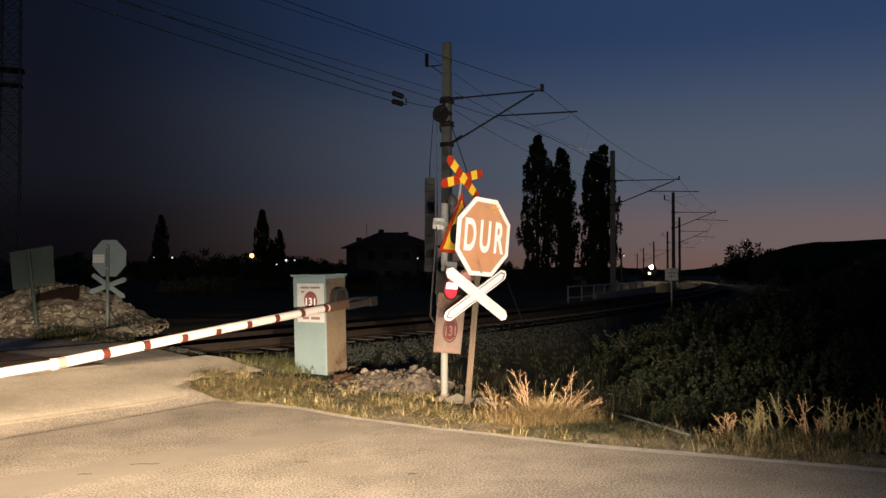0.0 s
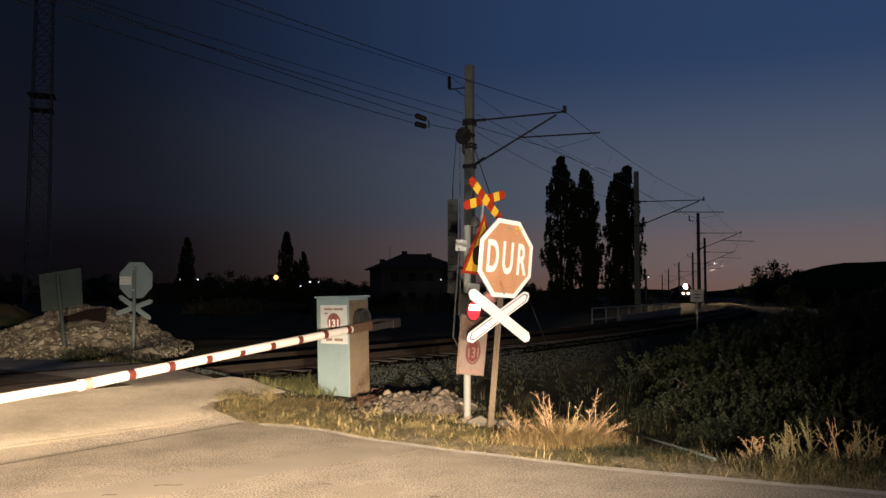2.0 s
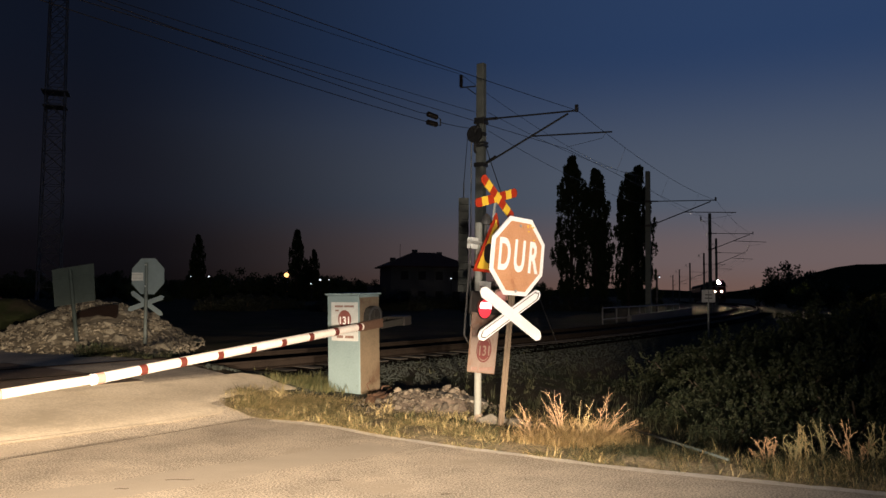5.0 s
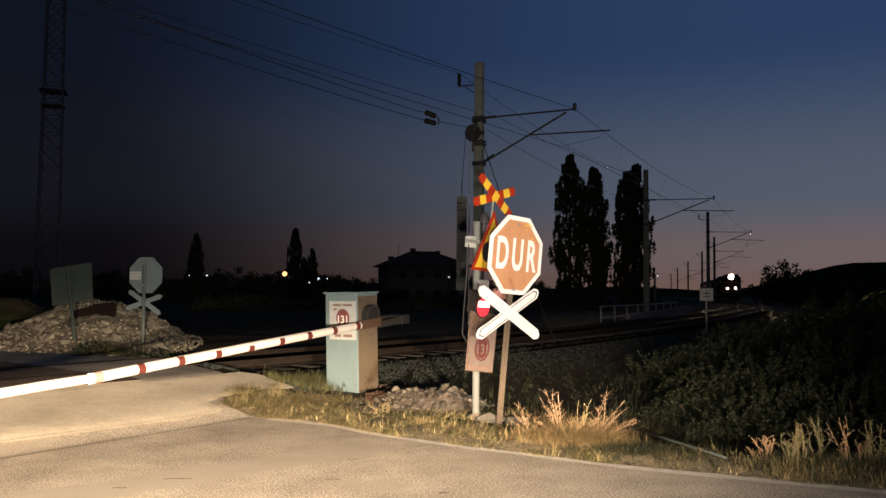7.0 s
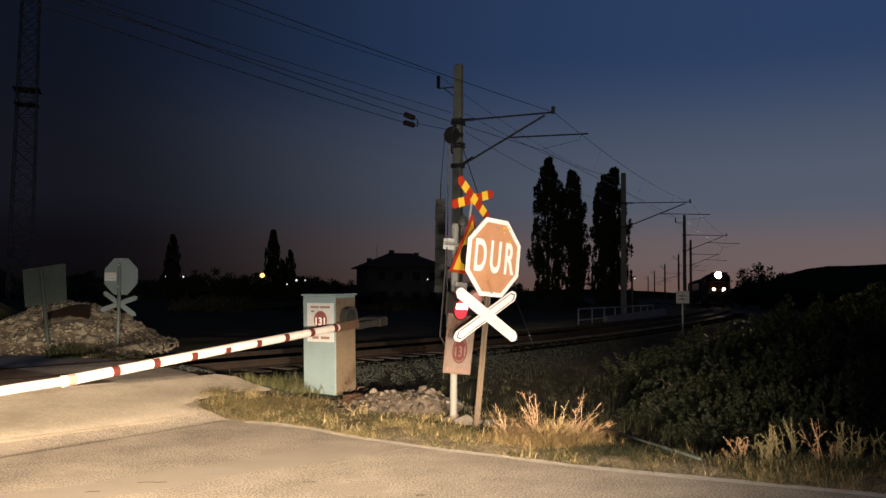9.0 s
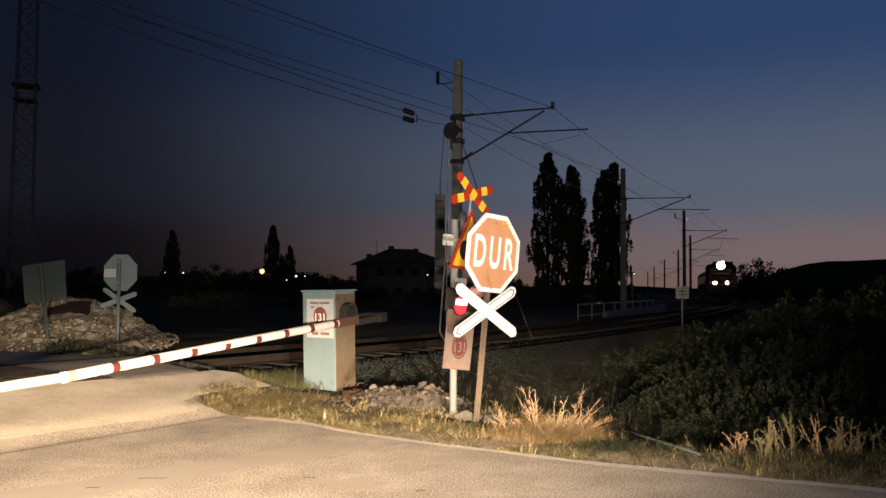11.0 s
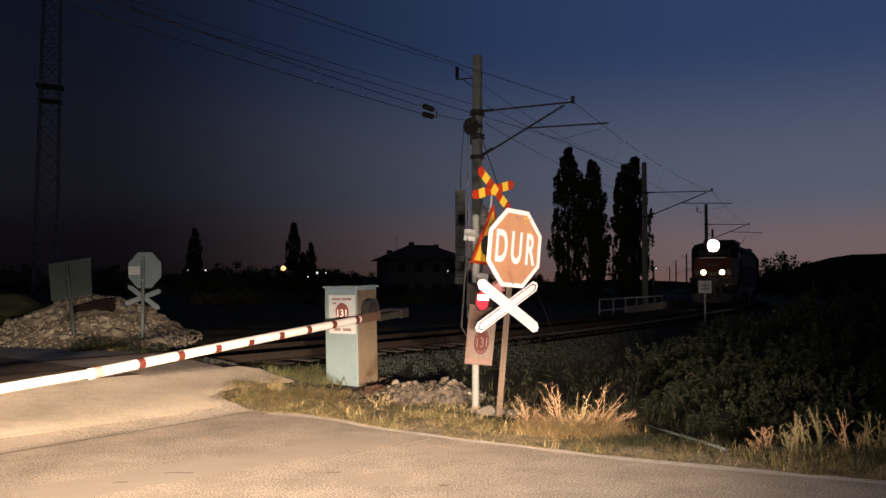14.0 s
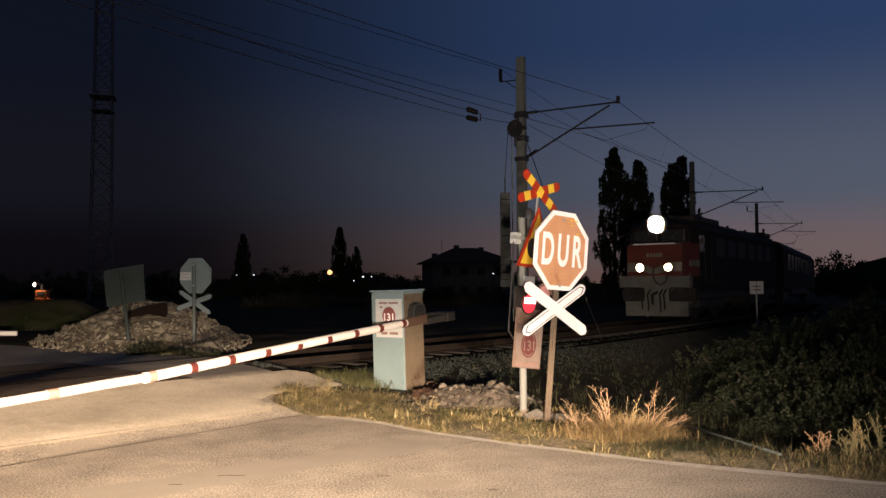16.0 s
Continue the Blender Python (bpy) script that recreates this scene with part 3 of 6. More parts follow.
# ---------------- overhead line ----------------
def insulator(bm, a, b, r=0.055):
    """A ribbed insulator between two points."""
    a, b = Vector(a), Vector(b)
    pts, rad = [], []
    for i in range(13):
        pts.append(a.lerp(b, i / 12))
        rad.append(r if i % 2 else r * 0.55)
    return tube(bm, pts, rad, 8)


POLES = [(-6.0, 2.6, 8.9, 3.2), (24.0, 2.6, 8.95, 3.37), (45.8, 4.3, 8.95, 3.95), (71.2, 3.5, 8.95, 3.7), (102, 2.8, 8.8, 3.4), (131, 2.6, 8.4, 3.3), (163, 2.5, 8.0, 3.2), (200, 2.5, 7.8, 3.2), (250, 2.5, 7.6, 3.2)]


def catenary_pole(y, off, top, reach):
    """A concrete pole at the far side of the track whose arm reaches over the rails."""
    m = track_pose(y, -off)
    m.translation.x += 0.38
    m.translation.z = 0
    pole = thing("catenary_pole", "grey concrete overhead-line pole with a tubular steel arm", "pole", m, "overhead line poles")
    w, d = 0.32, 0.24
    bm = bmesh.new()
    ring = lambda k, z: [bm.verts.new((sx * w / 2 * k, sy * d / 2 * k, z)) for sx, sy in ((-1, -1), (1, -1), (1, 1), (-1, 1))]
    a, b = ring(1.08, -1.2), ring(0.84, top)
    for i in range(4):
        j = (i + 1) % 4
        bm.faces.new((a[i], a[j], b[j], b[i]))
    bm.faces.new(b)
    bmesh.ops.bevel(bm, geom=list(bm.edges), offset=0.02, segments=1, affect="EDGES")
    part("shaft", bm, M_POLE, pole)
    zt, zl = top - 1.85, top - 3.32
    part("top_tube", tubed([(0.15, 0, zt), (reach, 0, zt - 0.1)], 0.027), M_TUBE, pole)
    part("diagonal_tube", tubed([(0.15, 0, zl), (reach - 0.3, 0, zt - 0.16)], 0.032), M_TUBE, pole)
    k = 0.57
    part("registration_tube", tubed([(0.15 + (reach - 0.45) * k, 0, zl + (zt - 0.16 - zl) * k), (reach + 1.1, 0, zl + (zt - 0.16 - zl) * k - 0.14)], 0.024), M_TUBE, pole)
    zr = zl + (zt - 0.16 - zl) * k - 0.14
    part("steady_arm", tubed([(reach + 0.9, 0, zr), (reach + 0.8, 0, zr - 0.16), (reach - 0.35, 0, zr - 0.32)], 0.006), M_TUBE, pole)
    part("insulator", insulator(bmesh.new(), (0.2, 0, zt), (0.62, 0, zt - 0.015)), M_INSUL, pole)
    part("insulator", insulator(bmesh.new(), (0.2, 0, zl + 0.04), (0.56, 0, zl + 0.23)), M_INSUL, pole)
    part("clamp", boxed(0, 0, zt - 0.08, 0.36, 0.30, 0.14, 0.01), M_TUBE, pole)
    part("clamp", boxed(0, 0, zl - 0.08, 0.36, 0.30, 0.14, 0.01), M_TUBE, pole)
    part("wire_saddle", boxed(reach - 0.02, 0, zt - 0.14, 0.09, 0.09, 0.22, 0.01), M_TUBE, pole)
    bm = tubed([(-0.12, 0, top - 0.72), (-0.80, 0, top - 0.68)], 0.022)
    tube(bm, [(-0.12, 0, top - 1.05), (-0.55, 0, top - 0.72)], 0.016)
    part("feeder_bracket", bm, M_TUBE, pole)
    part("insulator", insulator(bmesh.new(), (-0.78, 0, top - 0.66), (-0.78, 0, top - 0.26), 0.075), M_INSUL, pole)
    return m, reach, zt - 0.1, zr - 0.37, top - 0.24


hooks = []
for row in POLES:
    m, reach, zm, zc, zf = catenary_pole(*row)
    hooks.append((m @ Vector((reach, 0, zm)), m @ Vector((reach - 0.35, 0, zc)), m @ Vector((-0.78, 0, zf)), m))


def sagging(a, b, sag, n=14):
    return [a.lerp(b, i / n) - Vector((0, 0, 4 * sag * (i / n) * (1 - i / n))) for i in range(n + 1)]


def overhead_wires():
    for i, (kind, r, sag) in enumerate((("messenger_wire", 0.009, 0.35), ("contact_wire", 0.008, 0.02), ("feeder_wire", 0.008, 0.45))):
        for a, b in zip(hooks, hooks[1:]):
            tagged(part(kind, tube(bmesh.new(), sagging(a[i], b[i], sag), r, 5), M_WIRE), "dark bare wire strung from pole to pole along the track", "wire", "overhead wires")
    bm = bmesh.new()
    for a, b in zip(hooks, hooks[1:]):
        up, low = sagging(a[0], b[0], 0.35), sagging(a[1], b[1], 0.02)
        for k in (3, 7, 11) if b[0].y > 40 else ():
            tube(bm, [up[k], low[k]], 0.004, 4)
    tagged(part("dropper_wires", bm, M_WIRE), "thin droppers that hold up the contact wire", "wire", kind="stuff")
    for za, zb in ((7.35, 8.6), (6.75, 6.9)):
        a, b = hooks[1][3] @ Vector((0.18, 0.15, za)), hooks[2][3] @ Vector((-0.18, -0.15, zb))
        tagged(part("side_wire", tube(bmesh.new(), sagging(a, b, 0.3), 0.008, 5), M_WIRE), "dark wire running from pole to pole beside the arms", "wire", "overhead wires")
    a, b = hooks[0][3] @ Vector((0.18, 0.15, 7.6)), hooks[1][3] @ Vector((-0.15, -0.15, 7.35))
    tagged(part("side_wire", tube(bmesh.new(), sagging(a, b, 0.3), 0.008, 5), M_WIRE), "dark wire running from pole to pole beside the arms", "wire", "overhead wires")
    # two stay wires that meet at a yoke before the tensioning wheel of the pole by the crossing
    yoke = thing("wire_yoke", "small steel yoke that joins two stay wires to the tensioning wheel", "yoke")
    lo, hi = Vector((-0.17, 23.65, 6.52)), Vector((-0.17, 23.65, 6.72))
    part("bar", tubed([lo, hi], 0.022, 6), M_TUBE, yoke)
    part("cable", tube(bmesh.new(), sagging(lo.lerp(hi, 0.5), hooks[1][3] @ Vector((-0.15, -0.3, 6.78)), 0.02), 0.010, 5), M_WIRE, yoke)
    for a, far, lift in ((hi, Vector((-14.5, 1.5, 7.35)), 0.05), (lo, Vector((-14.8, 1.2, 6.85)), 0.0)):
        line = sagging(a, far, 0.25, 48)
        line[1].z += lift
        ob = thing("stay_wire", "tensioned wire with a dark insulator ending at the yoke", "wire")
        part("cable", tube(bmesh.new(), line, 0.010, 5), M_WIRE, ob)
        part("insulator", insulator(bmesh.new(), line[0].lerp(line[1], 0.35), line[1].lerp(line[2], 0.25), 0.085), M_INSUL, ob)


overhead_wires()
# tensioning gear and conduits on the pole by the crossing
gear = thing("tension_wheel", "dark tensioning wheel with cables on the concrete pole", "pulley", hooks[1][3] @ pose(-0.15, -0.14, 6.62))
bm = tubed([(0, -0.05, 0), (0, 0.05, 0)], 0.28, 20)
for k in range(6):
    tube(bm, [(0, -0.06, 0), (0.27 * math.cos(k), -0.06, 0.27 * math.sin(k))], 0.018, 5)
part("wheel", bm, M_TUBE, gear)
part("hub", tubed([(0, -0.09, 0), (0, 0.09, 0)], 0.07, 10), M_TUBE, gear)
part("bracket", boxed(0.12, 0, -0.35, 0.06, 0.1, 0.75, 0.01), M_TUBE, gear)
for z in (0.34, -0.32, -0.42):
    part("clamp", boxed(0.15, 0.14, z, 0.38, 0.32, 0.07, 0.01), M_TUBE, gear)
part("shackle", tubed([(0.05, -0.05, -0.28), (0.02, -0.05, -0.52), (0.06, -0.05, -0.62)], 0.035, 6), M_TUBE, gear)
part("pulley", tubed([(0.34, -0.02, -0.02), (0.34, 0.06, -0.02)], 0.07, 12), M_TUBE, gear)
part("weight_rod", tubed([(-0.14, 0.02, 0), (-0.14, 0.02, -6.2)], 0.02, 6), M_GALV, gear)
guy = thing("guy_cable", "slack dark cable hanging from the pole", "cable")
a = hooks[1][3] @ Vector((0.2, -0.1, 6.3))
part("cable", tube(bmesh.new(), sagging(a, Vector((2.9, 20.4, 0.2)), 0.15), 0.014, 5), M_BLACK, guy)
hang = hooks[1][3] @ pose(-0.15, -0.14, 6.62)
stack = hang.inverted() @ pose(0.55, 23.6, 0)   # the weights hang beside the pole
block = None
for i in range(13):
    m = stack @ pose(0, 0, 1.52 + i * 0.216, 0, 0, 1.5 * (i % 3 - 1))
    if block is None:
        block = part("weight", boxed(0, 0, 0, 0.30, 0.24, 0.205, 0.012), M_WEIGHT, gear, "square concrete tension weight", m)
    else:
        share(block, m)
top = stack @ Vector((0, 0, 4.78))
part("hanger", tubed([stack @ Vector((0, 0, 1.47)), top], 0.018, 6), M_TUBE, gear, "steel rod through the weights")
part("cable", tubed([top, (-0.27, 0, 0)], 0.010, 6), M_TUBE, gear)


# ---------------- the barrier ----------------
CAB = pose(-1.22, 11.62, 0.02, 1.2, -1.4, 0)
AIM = 32.0   # the boom's vertical plane, from the y axis


def barrier():
    b = thing("barrier", "pale green barrier machine with a lowered red-and-white boom", "barrier", CAB @ pose(0, 0, 0, 0, 0, -AIM))
    # here y runs along the boom, away from its tip, and x faces the road side
    w, d, h = 0.60, 0.49, 1.42
    cx, cy = -w / 2, d / 2
    body = part("housing", boxed(cx, cy, -0.07, w, d, h + 0.07, 0.012), M_CABINET, b, "pale green sheet-steel housing")
    part("lid", boxed(cx, cy, h + 0.002, w + 0.045, d + 0.045, 0.03, 0.008), M_CABINET, b)
    part("plinth", boxed(cx, cy, -0.19, w + 0.014, d + 0.014, 0.15, 0.004), M_BOOMRUST, b, "rust-streaked foot")
    part("side_panel", boxed(0.004, cy, -0.03, 0.008, d - 0.03, 1.42, 0.002), M_WARMSIDE, b, "side panel coloured brown for the warm light on it")
    n = part("notice", boxed(cx + 0.03, -0.004, 0.75, 0.50, 0.006, 0.57, 0.001), M_PAPER, b, "weathered white notice with a red emblem")
    part("emblem", plated(ngon(24, 0.135, 0, cx + 0.035, 1.07, 0.92), -0.010, -0.008), M_EMBLEM, n, "dark red emblem")
    writing("131", 0.155, M_EMBLEM, n, cx + 0.035, -0.0115, 1.045, bold=0.014)
    writing("131", 0.155, M_WHITE, n, cx + 0.035, -0.014, 1.045, bold=0.003)
    bars(n, M_FADEDPRINT, ((cx - 0.07, 1.245, 0.16, 0.03), (cx + 0.12, 1.245, 0.18, 0.03), (cx - 0.11, 1.185, 0.06, 0.025), (cx - 0.06, 0.79, 0.12, 0.04), (cx + 0.12, 0.79, 0.16, 0.04)), -0.009)
    # hinge on the road side
    arch = [(-0.17, 0.93), (0.17, 0.93), (0.15, 1.16), (0.10, 1.235), (0.0, 1.26), (-0.10, 1.225), (-0.145, 1.15)]
    cover = part("bearing", plated(arch, -0.05, 0.05), M_ARM, b, "arched grey bearing cover", pose(0.058, cy, 0, 0, 0, 90))
    part("cover_rim", ring_plate(arch, [(x * 0.84, 0.95 + (z - 0.95) * 0.88) for x, z in arch], -0.062, -0.048), M_TUBE, cover, "worn grey rim")
    part("cover_window", boxed(0.03, -0.056, 1.09, 0.12, 0.012, 0.10, 0.01), M_BLACK, cover, "dark inspection window")
    tilt = pose(0.118, 0.0, 0.98, 3.35)
    part("boom_root", boxed(0, 0.14, -0.066, 0.05, 0.52, 0.132, 0.01), M_BOOMRUST, b, "scuffed steel root of the boom", tilt)
    part("counterweight_arm", boxed(0.0, 0.74, -0.09, 0.045, 0.75, 0.10, 0.008), M_ARM, b, "dark grey counterweight arm", tilt)
    part("counterweight_arm", boxed(-0.30, 0.74, -0.06, 0.045, 0.75, 0.09, 0.008), M_ARM, b, "dark grey counterweight arm", tilt)
    part("counterweight", boxed(-0.14, 1.02, -0.11, 0.36, 0.20, 0.14, 0.01), M_BLACK, b, "dark counterweight", tilt)
    bend = tilt @ pose(0, -4.35, 0, -1.8)
    for m, y0, y1, r in ((tilt, -0.10, -4.40, 0.054), (bend, 0.02, -1.02, 0.046), (bend, -1.0, -3.2, 0.041)):
        part("boom_tube", tubed([(0, y0, 0), (0, (y0 + y1) / 2, 0.004), (0, y1, 0)], r, 16), M_BOOM, b, "white painted tube of the boom", m, True)
    for k in range(8):
        y = -0.09 - 0.522 * k - 0.03 - random.uniform(0, 0.02)
        part("red_band", tubed([(0, y, 0), (0, y - 0.085, 0)], 0.0560, 16), M_BAND, b, "", tilt, True)
    part("collar", tubed([(0, -4.26, 0), (0, -4.40, 0)], 0.0568, 16), M_WHITE, b, "joint sleeve", tilt, True)
    part("red_band", tubed([(0, -4.27, 0), (0, -4.36, 0)], 0.0575, 16), M_PALEBAND, b, "bleached red band", tilt, True)
    part("collar", tubed([(0, -0.94, 0), (0, -1.04, 0)], 0.0468, 16), M_PALEBAND, b, "joint sleeve", bend, True)
    # rusty cables at the foot
    rng = random.Random(3)
    for k in range(7):
        p = Vector((rng.uniform(-0.02, 0.12), rng.uniform(0.0, 0.5), -0.08))
        pts = [p]
        for i in range(5):
            pts.append(pts[-1] + Vector((rng.uniform(-0.03, 0.09), rng.uniform(-0.1, 0.1), rng.uniform(-0.05, 0.09))))
            pts[-1].z = max(-0.08, pts[-1].z)
        part("cable", tubed(pts, 0.012, 5), M_BOOMRUST, b, "rusty cable coming out at the foot")


M_BOOM = surface("chalky_white_paint", (0.74, 0.70, 0.65), (0.58, 0.53, 0.48), 6, 0.6, 0, 0.08, 40, stain=(0.45, 0.36, 0.29), stain_scale=4, stain_amount=0.12)
M_PALEBAND = surface("bleached_red_paint", (0.50, 0.31, 0.25), (0.36, 0.20, 0.155), 12, 0.6, 0, 0.1, 60)
# brown puts the warm headlight on the housing's side into its colour; stains on top
M_WARMSIDE = surface("brown_primer", (0.165, 0.130, 0.088), (0.105, 0.082, 0.056), 3, 0.45, 0, 0.1, 40, stain=(0.085, 0.055, 0.035), stain_scale=2.6, stain_amount=0.5)
M_BOOMRUST = surface("scuffed_red_brown", (0.070, 0.033, 0.019), (0.10, 0.064, 0.043), 14, 0.7, 0, 0.2, 40)
M_ARM = surface("dull_dark_grey_paint", (0.036, 0.035, 0.032), (0.020, 0.019, 0.017), 7, 0.8, 0.0, 0.1, 40, spec=0.1)
barrier()


# ---------------- signs at the crossing ----------------
def arm_outline(length, width, angle, cut=0.05):
    l, w = length / 2, width / 2
    pts = [(-l + cut, -w), (l - cut, -w), (l, -w + cut * 0.8), (l, w - cut * 0.8), (l - cut, w), (-l + cut, w), (-l, w - cut * 0.8), (-l, -w + cut * 0.8)]
    c, s = math.cos(radians(angle)), math.sin(radians(angle))
    return [(x * c - z * s, x * s + z * c) for x, z in pts]


def stop_sign():
    """The stop sign with a white cross under it, on a leaning twin post."""
    s = thing("stop_sign", "faded red octagonal stop sign over a white railway cross", "road sign", pose(0.661, 8.80, 0.0) @ pose(0, 0, 0, 0, 4.6, 0) @ pose(0, 0, 0, 0, 0, 43.1))
    post = bmesh.new()
    box(post, -0.024, 0.045, -0.35, 0.014, 0.036, 2.6, 0.003)
    box(post, 0.024, 0.045, -0.35, 0.014, 0.036, 2.6, 0.003)
    box(post, 0.0, 0.056, -0.35, 0.04, 0.012, 2.6, 0.002)
    part("post", post, M_POSTWOOD, s, "dull tan steel channel post")
    z, r = 1.906, 0.47
    oct_o, oct_i = ngon(8, r, 0.5, 0, z), ngon(8, r * 0.885, 0.5, 0, z)
    face = part("panel", plated(ngon(8, r * 0.995, 0.5, 0, z), 0.0, 0.012), M_STOPRED, s, "sun-bleached red octagonal panel")
    part("border", ring_plate(oct_o, oct_i, -0.004, 0.014), M_REFLECT, s, "white border")
    writing("DUR", 0.49, M_REFLECT, s, 0.0, -0.003, z - 0.01, "white letters", 0.56, 0.012).data.space_character = 1.36
    bars(s, M_GALV, ((0.0, z - 0.40, 0.03, 0.03), (0.0, z + 0.33, 0.03, 0.03)), -0.004, 0.006, "bolt")
    bars(s, M_YELLOW, ((0.12, z + 0.335, 0.02, 0.03), (0.17, z + 0.345, 0.012, 0.034), (0.21, z + 0.34, 0.026, 0.02), (0.14, z + 0.29, 0.03, 0.012), (0.24, z + 0.20, 0.03, 0.014)), -0.003, 0.004, "scratch")
    zc = 1.26
    for ang, y, long in ((30.1, -0.006, 1.08), (-25.3, -0.026, 1.14)):
        o = [(x - 0.045, zz + zc) for x, zz in arm_outline(long, 0.124, ang)]
        arm = part("cross_arm", plated(o, y, y + 0.016), M_REFLECT, s, "white cross arm with a worn dark outline")
        if ang > 0:
            o1 = [(x - 0.045, zz + zc) for x, zz in arm_outline(long - 0.05, 0.092, ang)]
            o2 = [(x - 0.045, zz + zc) for x, zz in arm_outline(long - 0.07, 0.078, ang)]
            part("outline", ring_plate(o1, o2, y - 0.002, y + 0.004), M_BLACK, arm, "thin black outline")


M_POSTWOOD = surface("tan_weathered_steel", (0.16, 0.125, 0.09), (0.10, 0.078, 0.056), 4, 0.6, 0.1, 0.1, 40)
stop_sign()


M_GLAREBAR = glowing("pink_white_lamp", (1.0, 0.66, 0.66), 5)


def crossing_signal():
    """Pole with cross, warning triangle, twin red lamps, bell and notice board."""
    s = thing("crossing_signal", "level crossing signal with yellow-red cross, triangle and red lamps", "signal", pose(0.39, 9.13, 0.0) @ pose(0, 0, 0, 0, 4.0, 0) @ pose(0, 0, 0, 0, 0, 48))
    part("pole", tubed([(0.043, 0.012, -0.3), (-0.078, 0.147, 2.3)], 0.042, 12), M_SIGPOLE, s, "grey steel pole", smooth=True)
    part("stem", tubed([(0.02, 0.02, 2.2), (0.04, 0.02, 2.62)], 0.014, 6), M_GALV, s)
    part("footing", tubed([(0.035, 0.02, -0.2), (0.035, 0.02, 0.04), (0.028, 0.03, 0.11)], [0.10, 0.07, 0.044], 7), M_DEBRIS, s, "crumbling concrete footing")
    zc = 2.609
    for k, (ang, y, L) in enumerate(((17.5, -0.004, 0.78), (-32.7, -0.020, 0.74))):
        parts = 7
        w = 0.105
        for i in range(parts):
            x0, x1 = -L / 2 + L * i / parts, -L / 2 + L * (i + 1) / parts
            wl = w / 2
            pts = [(x0, -wl), (x1, -wl), (x1, wl), (x0, wl)]
            if i == 0:
                pts = [(x0 + 0.03, -wl), (x1, -wl), (x1, wl), (x0 + 0.03, wl), (x0, wl * 0.4), (x0, -wl * 0.4)]
            if i == parts - 1:
                pts = [(x0, -wl), (x1 - 0.03, -wl), (x1, -wl * 0.4), (x1, wl * 0.4), (x1 - 0.03, wl), (x0, wl)]
            c, sn = math.cos(radians(ang)), math.sin(radians(ang))
            o = [(0.038 + x * c - z * sn, zc + x * sn + z * c) for x, z in pts]
            part("cross_field", plated(o, y, y + 0.012), M_SIGNRED if i % 2 == 0 else M_YELLOW, s, "orange-red field" if i % 2 == 0 else "yellow field")
    # triangle
    zt, side = 1.73, 0.81
    h = side * 0.866
    tri = lambda q: [(-side / 2 * q, zt + h / 3 - h / 3 * q), (side / 2 * q, zt + h / 3 - h / 3 * q), (0, zt + h / 3 + 2 * h / 3 * q)]
    panel = part("warning_triangle", plated(tri(0.97), 0.0, 0.012), M_YELLOW, s, "yellow warning triangle", pose(0.03, -0.02, 0, 0, 0, 8))
    part("rim", ring_plate(tri(1.0), tri(0.86), -0.004, 0.014), M_SIGNRED, panel, "orange-red rim")
    bm = disc(0.115, -0.004, 0.004, 18, -0.10, zt + 0.22)
    plate(bm, [(-0.13, zt + 0.13), (-0.02, zt + 0.13), (0.0, zt + 0.25), (-0.11, zt + 0.25)], -0.005, 0.004)
    part("pictogram", bm, M_BLACK, panel, "black pictogram")
    # lamps
    part("lamp_board", boxed(0.0, 0.02, 1.25, 0.56, 0.03, 0.26, 0.02), M_BLACK, s, "dark backing board")
    for x, zl, mat, lab in ((-0.06, 1.315, M_LENS, "glowing red lens"), (0.20, 1.43, M_LENSOFF, "unlit red lens")):
        house = part("lamp_housing", tubed([(x, -0.02, zl), (x, 0.12, zl)], [0.125, 0.10], 18), M_BLACK, s, "round black lamp housing")
        part("lens", disc(0.105, -0.035, -0.021, 20, x, zl), mat, house, lab)
        # an added glowing bar imitates the white glare across the lit lens
        if x < 0:
            part("lit_tube", boxed(x - 0.01, -0.045, zl + 0.005, 0.20, 0.008, 0.065, 0.003), M_GLAREBAR, house, "glowing bar standing in for the lens's white glare")
        bm = bmesh.new()
        n = 10
        ring = [[bm.verts.new((x + rr * math.cos(math.pi * k / n), yy, zl + rr * math.sin(math.pi * k / n))) for k in range(n + 1)] for rr, yy in ((0.128, -0.02), (0.124, -0.05), (0.128, -0.05), (0.132, -0.02))]
        for p, q in ((0, 1), (1, 2), (2, 3), (3, 0)):
            for k in range(n):
                bm.faces.new((ring[p][k], ring[p][k + 1], ring[q][k + 1], ring[q][k]))
        part("visor", bm, M_BAND if x < 0 else M_PALEBAND, house, "dull red sheet visor" if x < 0 else "bleached red visor")
    # notice board
    o = [(-0.26, 0.60), (0.22, 0.56), (0.25, 1.24), (-0.25, 1.27)]
    board = part("notice_board", plated(o, -0.012, 0.004), M_DULLPAPER, s, "rusty board with a faded notice")
    part("paper", plated([(-0.25, 0.61), (0.21, 0.57), (0.235, 1.05), (-0.245, 1.07)], -0.015, -0.013), M_OLDPAPER, board, "pinkish paper notice")
    part("emblem", ring_plate(ngon(22, 0.15, 0, -0.01, 0.85, 0.9), ngon(22, 0.132, 0, -0.01, 0.85, 0.9), -0.019, -0.0155), M_BOARDRED, board)
    part("emblem_ground", plated(ngon(22, 0.12, 0, -0.01, 0.85, 0.9), -0.019, -0.0155), M_BOARDRED, board)
    writing("131", 0.17, M_BOARDRED, board, -0.01, -0.021, 0.83, bold=0.013)
    writing("131", 0.165, M_OLDPAPER, board, -0.01, -0.0235, 0.83, bold=0.001)
